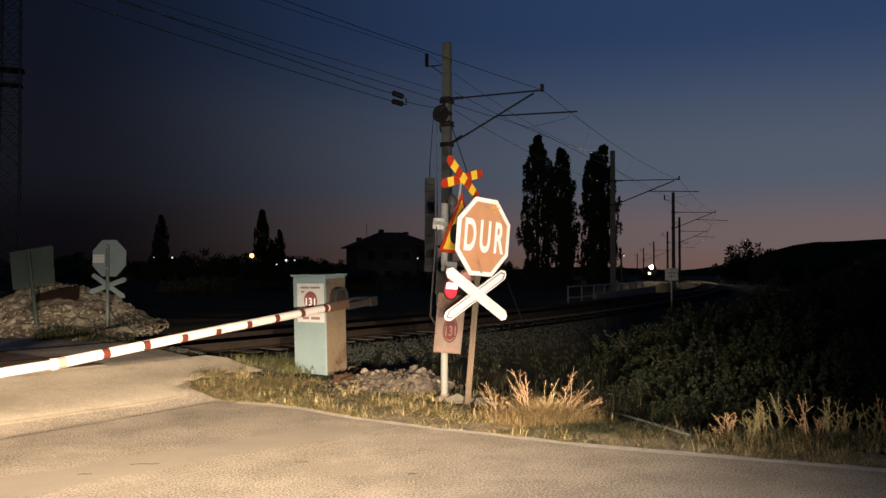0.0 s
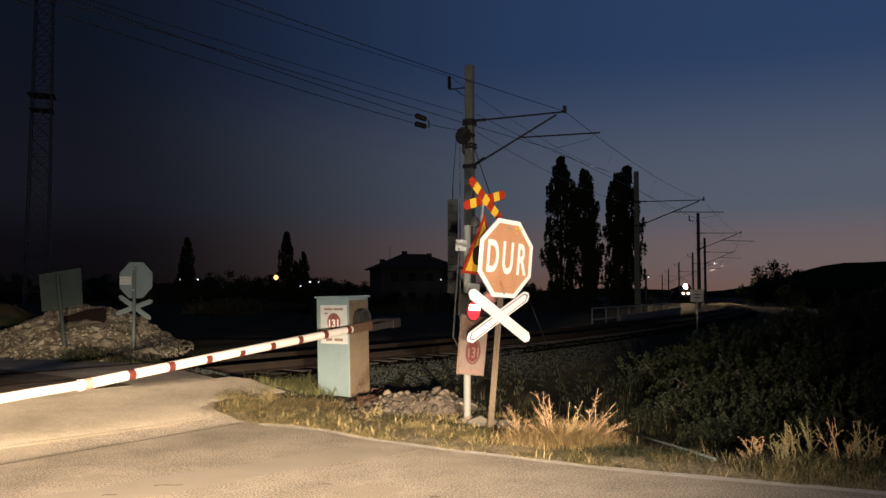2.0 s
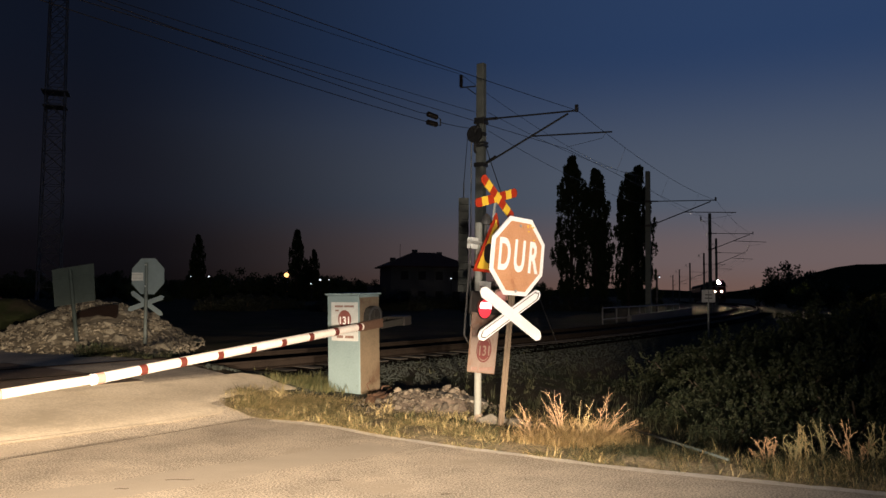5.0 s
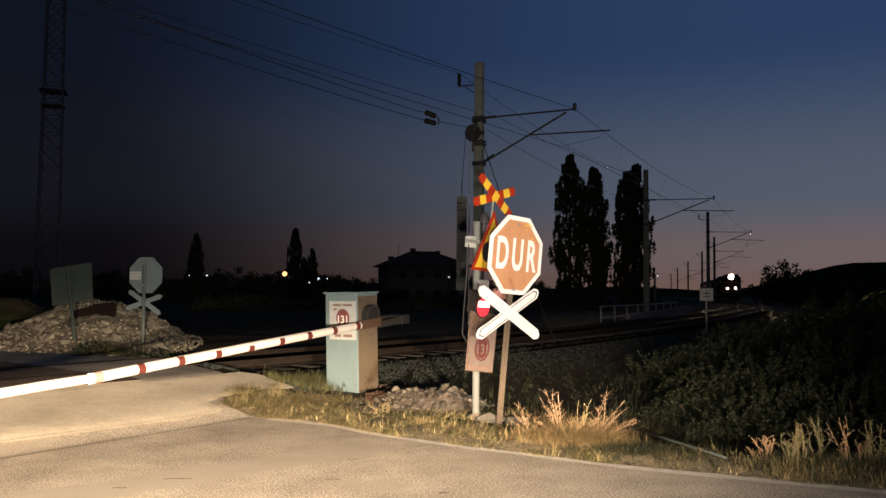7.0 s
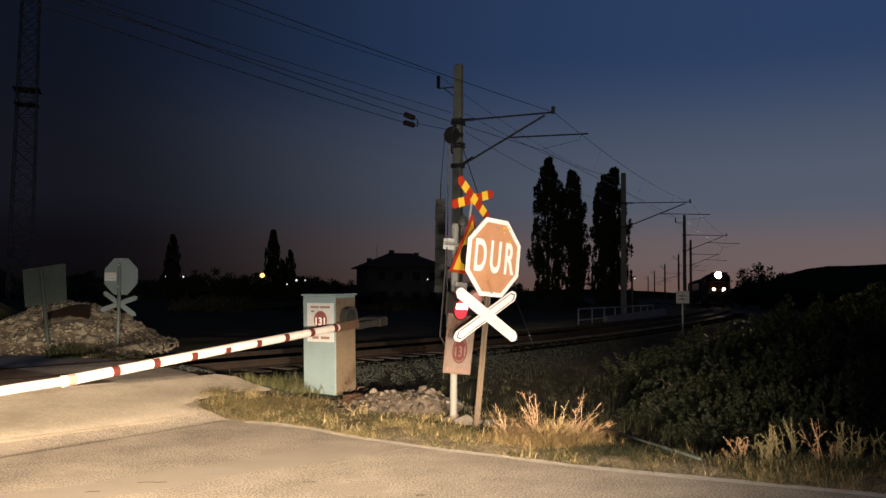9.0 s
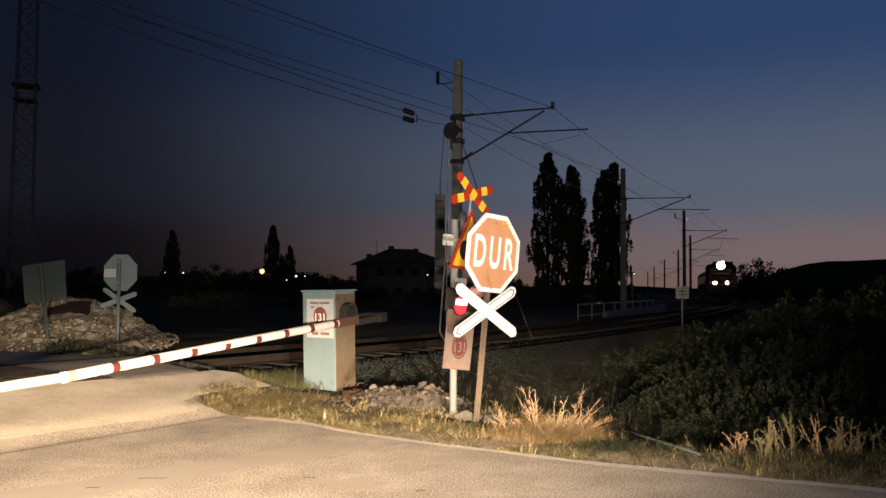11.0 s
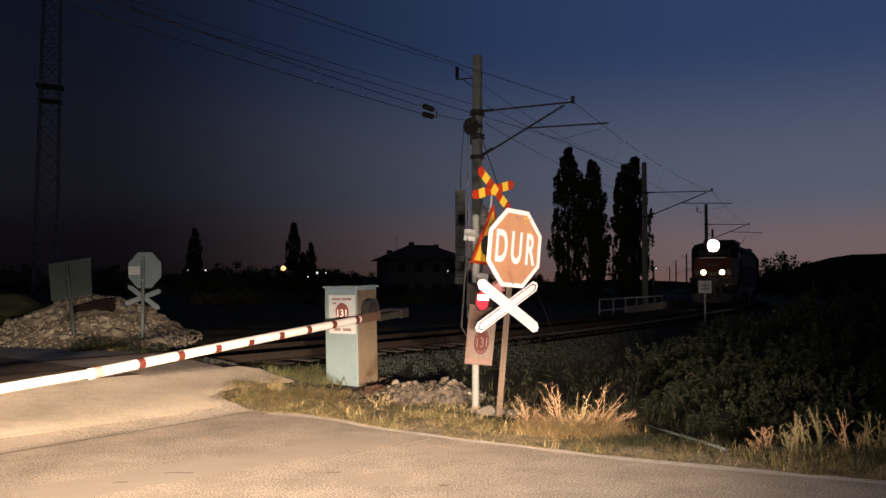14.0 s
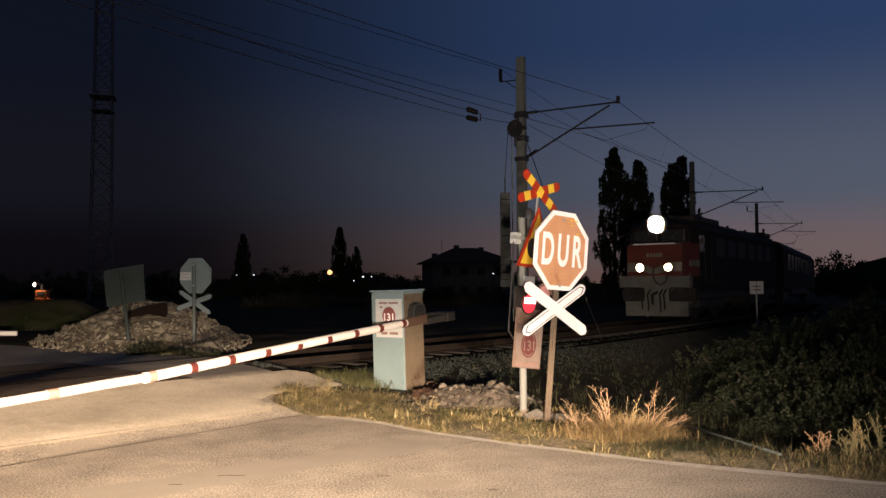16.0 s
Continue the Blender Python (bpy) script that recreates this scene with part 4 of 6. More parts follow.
    bars(board, M_FADEDPRINT, ((-0.16, 0.615, 0.10, 0.04), (0.05, 0.605, 0.24, 0.04), (-0.06, 1.01, 0.32, 0.03)), -0.017, 0.004)
    # bell and junction box behind
    bm = bmesh.new()
    tube(bm, [(0.0, 0.10, 2.36), (0.0, 0.10, 2.40), (0.0, 0.10, 2.46), (0.0, 0.10, 2.49)], [0.075, 0.07, 0.045, 0.01], 14)
    part("bell", bm, M_TUBE, s, "dull grey alarm bell", pose(0, 0, -0.07), True)
    part("bell_arm", tubed([(0.0, 0.10, 2.30), (0.0, 0.10, 2.20), (0, 0.08, 2.14)], 0.02, 8), M_TUBE, s)
    part("junction_box", boxed(-0.17, 0.14, 1.99, 0.11, 0.08, 0.13, 0.01), M_PAPER, s, "white junction box")
    part("bracket", boxed(-0.11, 0.10, 2.04, 0.34, 0.03, 0.04, 0.004), M_GALV, s)
    part("conduit", tubed([(-0.22, 0.12, 2.02), (-0.22, 0.12, 1.0), (-0.06, 0.09, 0.8)], 0.010, 6), M_TUBE, s, "rusty conduit")
    part("mount_plate", boxed(-0.02, 0.03, 1.50, 0.20, 0.02, 0.13, 0.01), M_GALV, s)


crossing_signal()


# ---------------- far side of the crossing ----------------
def far_stop_sign():
    s = thing("stop_sign", "grey back of an octagonal stop sign and cross beyond the track", "road sign", pose(-6.11, 16.3, 0.25) @ pose(0, 0, 0, 0, -0.4, 0) @ pose(0, 0, 0, 0, 0, -12))
    part("post", tubed([(0, -0.05, -0.3), (0, -0.05, 1.80)], 0.035, 10), M_POSTGREY, s, smooth=True)
    z = 1.525
    part("panel", plated(ngon(8, 0.40, 0.5, 0, z), 0.0, 0.014), M_SIGNBACK, s, "bare metal back of the panel")
    part("sticker", boxed(-0.235, -0.003, z - 0.09, 0.26, 0.004, 0.166, 0.001), M_PAPER, s, "white maker's label")
    bars(s, M_GALV, ((-0.235, z - 0.05, 0.21, 0.017), (-0.235, z + 0.025, 0.21, 0.017)), -0.006, 0.002)
    bars(s, M_GALV, ((0, z + 0.22, 0.03, 0.03), (0, z - 0.22, 0.03, 0.03)), -0.09, 0.012, "clamp_bolt")
    for ang, y in ((18.5, 0.004), (-33, 0.024)):
        o = [(x - 0.033, zz + 0.967) for x, zz in arm_outline(0.87, 0.10, ang)]
        part("cross_arm", plated(o, y, y + 0.014), M_SIGNBACK, s, "bare back of a cross arm")
    q = thing("road_sign", "grey back of a large rectangular road sign, tilted", "road sign", pose(-7.49, 16.3, 0.25))
    part("post", tubed([(0.033, -0.05, -0.3), (-0.216, -0.05, 1.65)], 0.042, 10), M_BACKGREEN, q, smooth=True)
    part("panel", plated([(-0.53, 0.876), (0.30, 1.017), (0.24, 1.78), (-0.616, 1.64)], 0.0, 0.02), M_BACKGREEN, q, "dull green-grey back of the panel")
    for z0 in (1.09, 1.50):
        part("stiffener", boxed(0, -0.008, 0, 0.80, 0.014, 0.03, 0.002), M_BACKGREEN, q, "", pose(-0.14, 0, z0, 0, -9.5, 0))


M_POSTGREY = surface("dull_grey_post", (0.10, 0.125, 0.122), (0.062, 0.08, 0.078), 3, 0.7, 0.1, 0.1)
M_BACKGREEN = surface("dull_green_grey", (0.036, 0.050, 0.048), (0.020, 0.029, 0.028), 4, 0.75, 0.0, 0.2, 40, spec=0.2)
far_stop_sign()


M_MIXED = surface("mixed_rubble_stone", (0.140, 0.119, 0.091), (0.063, 0.053, 0.040), 6, 0.95, 0, 0.6, 30, spread=0.6)
M_MIXCHIPS = surface("mixed_rubble_chips", (0.130, 0.110, 0.083), (0.058, 0.049, 0.036), 6, 0.95, 0, 0.4, 30, island=0.6)
# near-black brown: the shade inside the heap's hollow, put into a colour
M_HOLLOW = surface("dark_rust", (0.016, 0.010, 0.008), (0.009, 0.006, 0.005), 5, 0.95, 0, 0.4, spec=0.1)


def rock_mesh(rng, r, fine=2):
    bm = bmesh.new()
    bmesh.ops.create_icosphere(bm, subdivisions=fine, radius=r)
    off = Vector((rng.uniform(0, 50), rng.uniform(0, 50), 0))
    sx, sy, sz = rng.uniform(0.8, 1.25), rng.uniform(0.75, 1.2), rng.uniform(0.55, 0.95)
    for v in bm.verts:
        n = noise.noise(v.co / r * 1.1 + off)
        v.co *= 1 + 0.45 * n
        v.co = Vector((round(v.co.x / r * 3.5) / 3.5 * 0.4 * r + v.co.x * 0.6, v.co.y, v.co.z))
        v.co = Vector((v.co.x * sx, v.co.y * sy, v.co.z * sz))
    return bm


def pile_height(u, v, w, d, h, seed):
    """Height of a heap over its own plan, u and v from -1 to 1."""
    r = math.hypot(u, v)
    base = min(1.0, max(0.0, (1 - r) * 1.75))
    base = base * (1.25 - 0.25 * base) * (1 - 0.55 * max(0.0, -u - 0.1))
    return h * base * (1 + 0.22 * noise.noise((u * 2.2 + seed, v * 2.2, 0))) + 0.08 * h * noise.noise((u * 7, v * 7, seed)) * (base > 0)


def rubble_heap(name, label, x, y, z, w, d, h, stones, rmin, rmax, seed, mat_soil, mat_rock, shape=None, front=True, mat_fine=None, fine_count=4):
    """shape: the height over the plan, in the world; a round heap without it."""
    height = (lambda u, v: shape(x + u * w, y + v * d) - z) if shape else (lambda u, v: pile_height(u, v, w, d, h, seed))
    heap = thing(name, label, "rubble", pose(x, y, z))
    n = 96 if shape else 46
    verts, faces = [], []
    for j in range(n + 1):
        for i in range(n + 1):
            u, v = i / n * 2 - 1, j / n * 2 - 1
            verts.append((u * w, v * d, height(u, v) - (0.014 if shape else 0.112)))
    for j in range(n):
        for i in range(n):
            a = j * (n + 1) + i
            faces.append((a, a + 1, a + n + 2, a + n + 1))
    core = new("soil_core", mesh_of("soil_core", verts, faces, mat_soil))
    core.parent = heap
    rng = random.Random(seed)
    kinds = []
    for k in range(9):
        bm = rock_mesh(rng, 1.0, 1)
        kinds.append(bm)
    metas = [mesh_of("rock", [tuple(v.co) for v in bm.verts], [[v.index for v in f.verts] for f in bm.faces], mat_rock) for bm in kinds]
    for bm in kinds:
        bm.free()
    for k in range(stones):
        a, rr = rng.uniform(0, 2 * math.pi), math.sqrt(rng.random()) * 0.98
        u, v = rr * math.cos(a), rr * math.sin(a)
        if front and v > 0.5:
            v = 1.0 - v if shape else -v
        if shape and (height(u, v) < 0.04 or in_hollow(x + u * w, y + v * d)):
            continue
        r = rmin + (rmax - rmin) * rng.random() ** 1.8
        zz = height(u, v) - (0.02 + 0.10 * r if shape else 0.105 - 0.15 * r)
        o = new("rock", metas[k % 9])
        o.parent = heap
        o.matrix_basis = pose(u * w, v * d, zz, rng.uniform(-40, 40), rng.uniform(-40, 40), rng.uniform(0, 360)) @ Matrix.Diagonal((r, r, r, 1))
    # the finer stones
    verts, faces = [], []
    base_v = [v.co.copy() for v in metas[0].vertices]
    base_f = [list(p.vertices) for p in metas[0].polygons]
    for k in range(stones * fine_count):
        a, rr = rng.uniform(0, 2 * math.pi), math.sqrt(rng.random()) * (1.2 if d < 1 else 1.0)
        u, v = rr * math.cos(a), rr * math.sin(a)
        if front and v > 0.5:
            v = 1.0 - v if shape else -v
        if shape and (height(u, v) < 0.0 or in_hollow(x + u * w, y + v * d)):
            continue
        r = rmin * rng.uniform(0.3, 1.2)
        zz = max(height(u, v) - (0.03 if shape else 0.12), ground_z(x + u * w, y + v * d) - z) + r * (0.4 if shape else 0.5)
        q = Euler((rng.uniform(0, 6), rng.uniform(0, 6), rng.uniform(0, 6))).to_matrix()
        n0 = len(verts)
        verts += [tuple(Vector((u * w, v * d, zz)) + q @ c * r) for c in base_v]
        faces += [[n0 + i for i in f] for f in base_f]
    fine = tagged(new("gravel_mass", mesh_of("gravel_mass", verts, faces, mat_fine or mat_rock)), "small stones of the heap", kind="stuff")
    fine.parent = heap
    return heap


def far_heap_z(x, y):
    """The heap beside the far road: a long slope of rubble towards the track, round the sign posts."""
    bearing = x / max(y, 1.0)
    foot = float(np.interp(bearing, (-0.60, -0.579, -0.544, -0.508, -0.472, -0.40, -0.36, -0.33, -0.308, -0.295), (19.0, 16.0, 15.0, 14.8, 14.5, 14.4, 14.8, 15.8, 17.2, 19.0)))
    crest = float(np.interp(bearing, (-0.60, -0.57, -0.54, -0.483, -0.436, -0.404, -0.374, -0.345, -0.31, -0.295), (-0.1, 0.2, 0.55, 1.02, 1.24, 1.15, 0.95, 0.62, 0.15, -0.1)))
    if not -0.60 < bearing < -0.30:
        return -0.4
    k = min(1.0, max(0.0, (y - foot) / (20.4 - foot)))
    z = 0.10 + (crest - 0.10) * k ** 0.92 - 0.25 * smooth_step(0.1, -0.4, y - foot)
    z -= 1.4 * smooth_step(20.7, 23.0, y)
    return z + 0.12 * noise.noise((x * 1.3, y * 1.3, 4)) * smooth_step(0.2, 0.7, z) + (0.05 * noise.noise((x * 4, y * 4, 2)) + 0.035 * noise.noise((x * 9, y * 9, 5))) * (k > 0)


def in_hollow(x, y):
    return -8.65 < x < -7.5 and 17.7 < y < 18.75


rubble_heap("rubble_heap", "heap of pale beige earth and broken rock beside the far road", -8.4, 18.2, 0.06, 4.4, 4.6, 1.25, 298, 0.045, 0.17, 4, M_SOIL, M_RUBBLE, far_heap_z, True, M_CHIPS, 16)
# a dark plate stands in for the shaded hollow in the heap
sheet = tagged(part("rusty_sheet", plated([(-0.56, -0.40), (-0.47, 0.12), (0.02, 0.31), (0.46, 0.36), (0.52, 0.08), (0.42, -0.17), (-0.10, -0.30)], 0, 0.03), M_HOLLOW, None, "", pose(-8.10, 18.35, 0.84, -30, 0, 0)), "dark brown plate standing in for a shaded hollow in the heap", "sheet")
rubble_heap("earth_heap", "low dark heap of earth beyond the far road", -15.5, 26.5, 0.0, 4.0, 2.5, 1.1, 20, 0.04, 0.10, 9, M_EARTH, M_EARTH)
rubble_heap("gravel_heap", "small heap of mixed rubble beside the barrier", -0.25, 10.42, -0.05, 1.10, 1.12, 0.32, 295, 0.016, 0.062, 12, M_DEBRIS, M_MIXED, None, False, M_MIXCHIPS, 7)
rubble_heap("soil_spill", "low spill of rust-brown soil at the barrier's foot", -0.86, 10.95, -0.05, 0.42, 0.55, 0.26, 24, 0.012, 0.03, 17, M_BROWNSOIL, M_BROWNSOIL, None, False, None, 5)
blk = tagged(part("concrete_block", boxed(0, 0, 0, 0.62, 0.30, 0.15, 0.02), M_SLAB, None, "", pose(0.22, 10.35, 0.0, 4, 9, 10)), "pale broken concrete block on the gravel", "block")
for x, y, r, k in ((0.52, 9.02, 0.13, 1), (0.80, 8.88, 0.12, 2), (0.68, 9.08, 0.09, 3), (0.96, 8.92, 0.07, 4), (0.30, 9.20, 0.07, 5)):
    tagged(part("concrete_lump", rock_mesh(random.Random(40 + k), r), M_FOOTING, None, "", pose(x, y, ground_z(x, y) - 0.15 * r, 10 * k, 0, 50 * k)), "broken grey concrete lump at the foot of the sign posts", "rubble", "concrete lumps")
tagged(part("metal_pipe", tubed([(2.10, 8.95, -0.01), (2.46, 6.93, 0.075)], 0.013, 8), M_POSTGREY, None, "", None, True), "thin grey metal pipe lying in the ditch grass", "pipe")
tagged(part("boulder", rock_mesh(random.Random(8), 0.2), M_STONE, None, "", pose(-6.0, 19.3, 0.2)), "single grey boulder beside the track", "rock")


def far_boom():
    b = thing("barrier", "far barrier boom, white, lowered across the other lane", "barrier", pose(-13.5, 17.5, 0.15))
    part("boom_tube", tubed([(-4.5, -1.2, 0.45), (2.2, 1.0, 0.30)], 0.06, 10), M_WHITE, b, smooth=True)
    part("housing", boxed(-4.6, -1.2, -0.1, 0.5, 0.6, 0.9, 0.02), M_CABINET, b)


far_boom()
sign = thing("track_sign", "small white rectangular sign on a thin post by the track", "sign", pose(9.75, 29.3, 0.05, 0, 0, 8))
part("post", tubed([(0, 0.02, -0.3), (0, 0.02, 1.6)], 0.035, 8), M_GALV, sign)
part("panel", boxed(0, 0, 1.16, 0.52, 0.014, 0.46, 0.003), M_WHITE, sign, "white panel")
bars(sign, M_BLACK, ((0, 1.30, 0.28, 0.03), (0, 1.42, 0.28, 0.03)), -0.009)


def culvert():
    c = thing("culvert_parapet", "concrete culvert parapet with a steel pipe railing", "parapet")
    ys = list(np.linspace(34.6, 48.6, 9))
    for name, z, r in (("top_rail", 0.53, 0.035), ("middle_rail", 0.02, 0.03)):
        part(name, tube(bmesh.new(), [track_pose(y, -2.75) @ Vector((0, 0, z)) for y in ys], r, 8), M_MAST, c, smooth=True)
    for y in ys:
        p = track_pose(y, -2.75) @ Vector((0, 0, -0.6))
        part("railing_post", tubed([p, p + Vector((0, 0, 1.13))], 0.035, 8), M_MAST, c)
    bm = bmesh.new()
    rows = [[bm.verts.new(track_pose(y, s) @ Vector((0, 0, z))) for s, z in ((-2.65, -0.6), (-2.65, top), (-2.45, top), (-2.45, -0.6))] for y, top in zip(np.linspace(37.6, 51.6, 6), np.linspace(0.12, 0.27, 6))]
    for a, b in zip(rows, rows[1:]):
        for k in range(4):
            bm.faces.new((a[k], a[(k + 1) % 4], b[(k + 1) % 4], b[k]))
    bm.faces.new(rows[0])
    bm.faces.new(rows[-1][::-1])
    bmesh.ops.recalc_face_normals(bm, faces=bm.faces)
    part("parapet_wall", bm, M_PLASTER, c, "low plain concrete wall")


culvert()


# ---------------- the distance ----------------
def house():
    h = thing("house", "two-storey plastered house with a hipped tile roof, unlit", "house", pose(-3.0, 112, -0.6, 0, 0, 14))
    w, d, e = 11.0, 9.0, 5.6
    wall = part("wall", boxed(0, 0, 0, w, d, e), M_PLASTER, h)
    bm = bmesh.new()
    o = 0.7
    base = [bm.verts.new((sx * (w / 2 + o), sy * (d / 2 + o), e)) for sx, sy in ((-1, -1), (1, -1), (1, 1), (-1, 1))]
    low = [bm.verts.new((sx * (w / 2 + o), sy * (d / 2 + o), e - 0.15)) for sx, sy in ((-1, -1), (1, -1), (1, 1), (-1, 1))]
    r0, r1 = bm.verts.new((-1.6, 0, e + 2.1)), bm.verts.new((1.6, 0, e + 2.1))
    for f in ((base[0], base[1], r1, r0), (base[1], base[2], r1), (base[2], base[3], r0, r1), (base[3], base[0], r0)):
        bm.faces.new(f)
    for i in range(4):
        bm.faces.new((low[i], low[(i + 1) % 4], base[(i + 1) % 4], base[i]))
    bm.faces.new(low[::-1])
    roof = part("roof", bm, M_ROOF, h)
    for x, y, z in ((-1.2, 0.5, 1.6), (2.3, 0.2, 1.3), (-4.8, -2.0, 0.3)):
        part("chimney", boxed(x, y, e + z - 0.8, 0.7, 0.6, 1.7, 0.03), M_PLASTER, roof)
    part("antenna", tubed([(-3.4, 0, e + 0.8), (-3.4, 0, e + 3.2)], 0.03, 5), M_TUBE, roof)
    for k in range(2):
        for x in (-3.6, -1.2, 1.2, 3.6):
            win = part("window", boxed(x, -d / 2 - 0.01, 1.0 + 2.7 * k, 1.2, 0.08, 1.3, 0.01), M_PLASTER, h)
            part("pane", boxed(x, -d / 2 - 0.06, 1.08 + 2.7 * k, 1.02, 0.03, 1.12), M_GLASSDARK, win)
    for x in (-6.2, 6.4):
        part("annexe", boxed(x, 1.5, 0, 2.4, 4.5, 2.8), M_PLASTER, h)


house()


def leaf_cloud(rng, centres, per, size, tall=1.0):
    """Small leaves scattered in clumps round the centres (x, y, z, radius)."""
    verts, faces = [], []
    for cx, cy, cz, r in centres:
        for _ in range(per):
            v = Vector((rng.gauss(0, 1), rng.gauss(0, 1), rng.gauss(0, 1))).normalized() * r * rng.random() ** 0.4
            v.z *= tall
            p = Vector((cx, cy, cz)) + v
            q = Euler((rng.uniform(0, 6.3), rng.uniform(0, 6.3), rng.uniform(0, 6.3))).to_matrix()
            s = size * rng.uniform(0.6, 1.4)
            k = len(verts)
            verts += [tuple(p + q @ Vector(c) * s) for c in ((-0.5, 0, 0), (0, 0.28, 0.06), (0.55, 0, 0), (0, -0.28, 0.06))]
            faces.append((k, k + 1, k + 2, k + 3))
    return verts, faces


def poplar_meshes(seed, height):
    rng = random.Random(seed)
    centres = []
    for i in range(260):
        f = rng.random() ** 0.85
        z = height * (0.06 + 0.93 * f)
        wide = height * 0.128 * min(1.0, 0.45 + 2.2 * f) * (1 - f ** 2.2) ** 0.6 + 0.12
        a, r = rng.uniform(0, 6.28), wide * rng.random() ** 0.4 * rng.uniform(0.75, 1.08)
        centres.append((r * math.cos(a), r * math.sin(a), z, height * rng.uniform(0.010, 0.024)))
        centres.append((r * math.cos(a) * 1.03, r * math.sin(a) * 1.03, z + height * 0.035, height * 0.009))
    v, f = leaf_cloud(rng, centres, 58, 0.23, 2.3)
    return mesh_of("crown", v, f, M_POPLAR)


def poplar(x, y, z, height, mesh, ref, name="poplar_tree", label="tall slim poplar, dark against the dusk"):
    t = thing(name, label, "tree", pose(x, y, z, 0, 0, (x * 37) % 360), "trees in the distance")
    bm = tubed([(0, 0, -0.5), (0.05, 0.05, height * 0.45), (0, 0.1, height * 0.92)], [height * 0.017, height * 0.011, 0.03], 8)
    for k in range(9):
        a, z0 = k * 2.4, height * (0.12 + 0.075 * k)
        tube(bm, [(0, 0, z0), (0.5 * math.cos(a), 0.5 * math.sin(a), z0 + height * 0.09), (0.8 * math.cos(a), 0.8 * math.sin(a), z0 + height * 0.2)], [0.09, 0.06, 0.02], 5)
    part("trunk", bm, M_BARK, t)
    c = new("crown", mesh)
    c.parent = t
    k = height / ref
    c.matrix_basis = Matrix.Diagonal((k, k, k, 1))


P1, P2 = poplar_meshes(11, 16.0), poplar_meshes(23, 16.0)
for x, y, h, me in ((13.9, 86.5, 16.7, P1), (16.4, 86, 15.3, P2), (20.1, 86.5, 14.9, P1), (22.0, 90.0, 16.3, P2), (18.7, 95, 9.5, P2)):
    poplar(x, y, -0.6, h, me, 16.0)
for x, y, h in ((-40.0, 128, 11.2), (-23.6, 126, 12.0), (-21.2, 128, 9.0), (-22.6, 129, 7.5), (-41.6, 131, 8.0)):
    poplar(x, y, -1.0, h, P2, 16.0, "cypress_tree", "dark slim tree on the horizon")


def round_tree(seed, radius, material):
    rng = random.Random(seed)
    centres = []
    for i in range(55):
        a, r = rng.uniform(0, 6.28), radius * math.sqrt(rng.random())
        z = radius * (0.35 + 1.0 * rng.random() * (1 - (r / radius) ** 2 * 0.6))
        centres.append((r * math.cos(a), r * math.sin(a), z, radius * rng.uniform(0.14, 0.26)))
    v, f = leaf_cloud(rng, centres, 75, radius * 0.085)
    return mesh_of("crown", v, f, material)


R1, R2 = round_tree(31, 3.0, M_POPLAR), round_tree(37, 3.0, M_POPLAR)


def far_tree(x, y, z, k, mesh):
    t = thing("tree", "dark round tree or scrub at the edge of the fields", "tree", pose(x, y, z, 0, 0, (x * 53) % 360), "trees in the distance")
    part("trunk", tubed([(0, 0, -0.6), (0.1, 0, 1.2 * k), (0.2, 0.1, 2.6 * k)], [0.22 * k, 0.15 * k, 0.05], 7), M_BARK, t)
    c = new("crown", mesh)
    c.parent = t
    c.matrix_basis = Matrix.Diagonal((k, k, k * 0.9, 1))


rng = random.Random(77)
for i in range(42):
    x = -86 + i * 2.4 + rng.uniform(-1.2, 1.2)
    y = rng.uniform(128, 150)
    far_tree(x, y, -0.8, rng.uniform(1.05, 1.6), R1 if i % 2 else R2)
for x, y, z, k in ((-9.0, 70, -0.4, 0.62), (-6.6, 72, -0.4, 0.55), (47.6, 101.0, -0.8, 1.2), (50.5, 104, -0.8, 1.0), (52, 112, -0.8, 1.1), (10.5, 92, -0.5, 0.9), (24.5, 96, -0.5, 0.8), (-34, 90, -0.5, 0.9), (-44, 95, -0.5, 1.0)):
    far_tree(x, y, z, k, R2 if x > 0 else R1)


for x, y, k in ((57.5, 132, 2.1), (54.4, 131, 1.0), (60.8, 130, 1.15), (64, 134, 1.1), (68, 136, 1.3), (72, 134, 1.2), (76.5, 136, 1.5), (81, 138, 1.4), (86, 138, 1.6), (91, 140, 1.6)):
    far_tree(x, y, -0.9, k, R1 if int(x) % 2 else R2)


def far_hills():
    bm = bmesh.new()
    rings = []
    for i in range(81):
        a = radians(-50 + i * 1.25)
        deg = math.degrees(a)
        h = 4 + 5 * noise.noise((i * 0.11, 4, 0)) + 2.2 * noise.noise((i * 0.7, 9, 0)) + 24 * smooth_step(19, 28, deg) + 8 * smooth_step(27, 40, deg)
        r = 760
        p = Vector((r * math.sin(a), r * math.cos(a), 0))
        rings.append([bm.verts.new(p * k + Vector((0, 0, z))) for k, z in ((0.78, -2), (0.9, h * 0.55), (1.0, h), (1.25, h * 0.8), (1.6, -4))])
    for a, b in zip(rings, rings[1:]):
        for k in range(4):
            bm.faces.new((a[k], b[k], b[k + 1], a[k + 1]))
    tagged(part("far_hills", bm, M_HILL, smooth=True), "low dark hills on the horizon", "hills", kind="structure")


far_hills()


def mound_z(x, y):
    """The grassy mound beside the track."""
    r = math.hypot((x - 29) / 10.0, (y - 44) / 6.5)
    return -0.5 + 3.3 * (1 - smooth_step(0.0, 1.0, r)) * (1 + 0.18 * noise.noise((x * 0.4, y * 0.4, 3))) + 0.12 * noise.noise((x * 1.6, y * 1.6, 1))


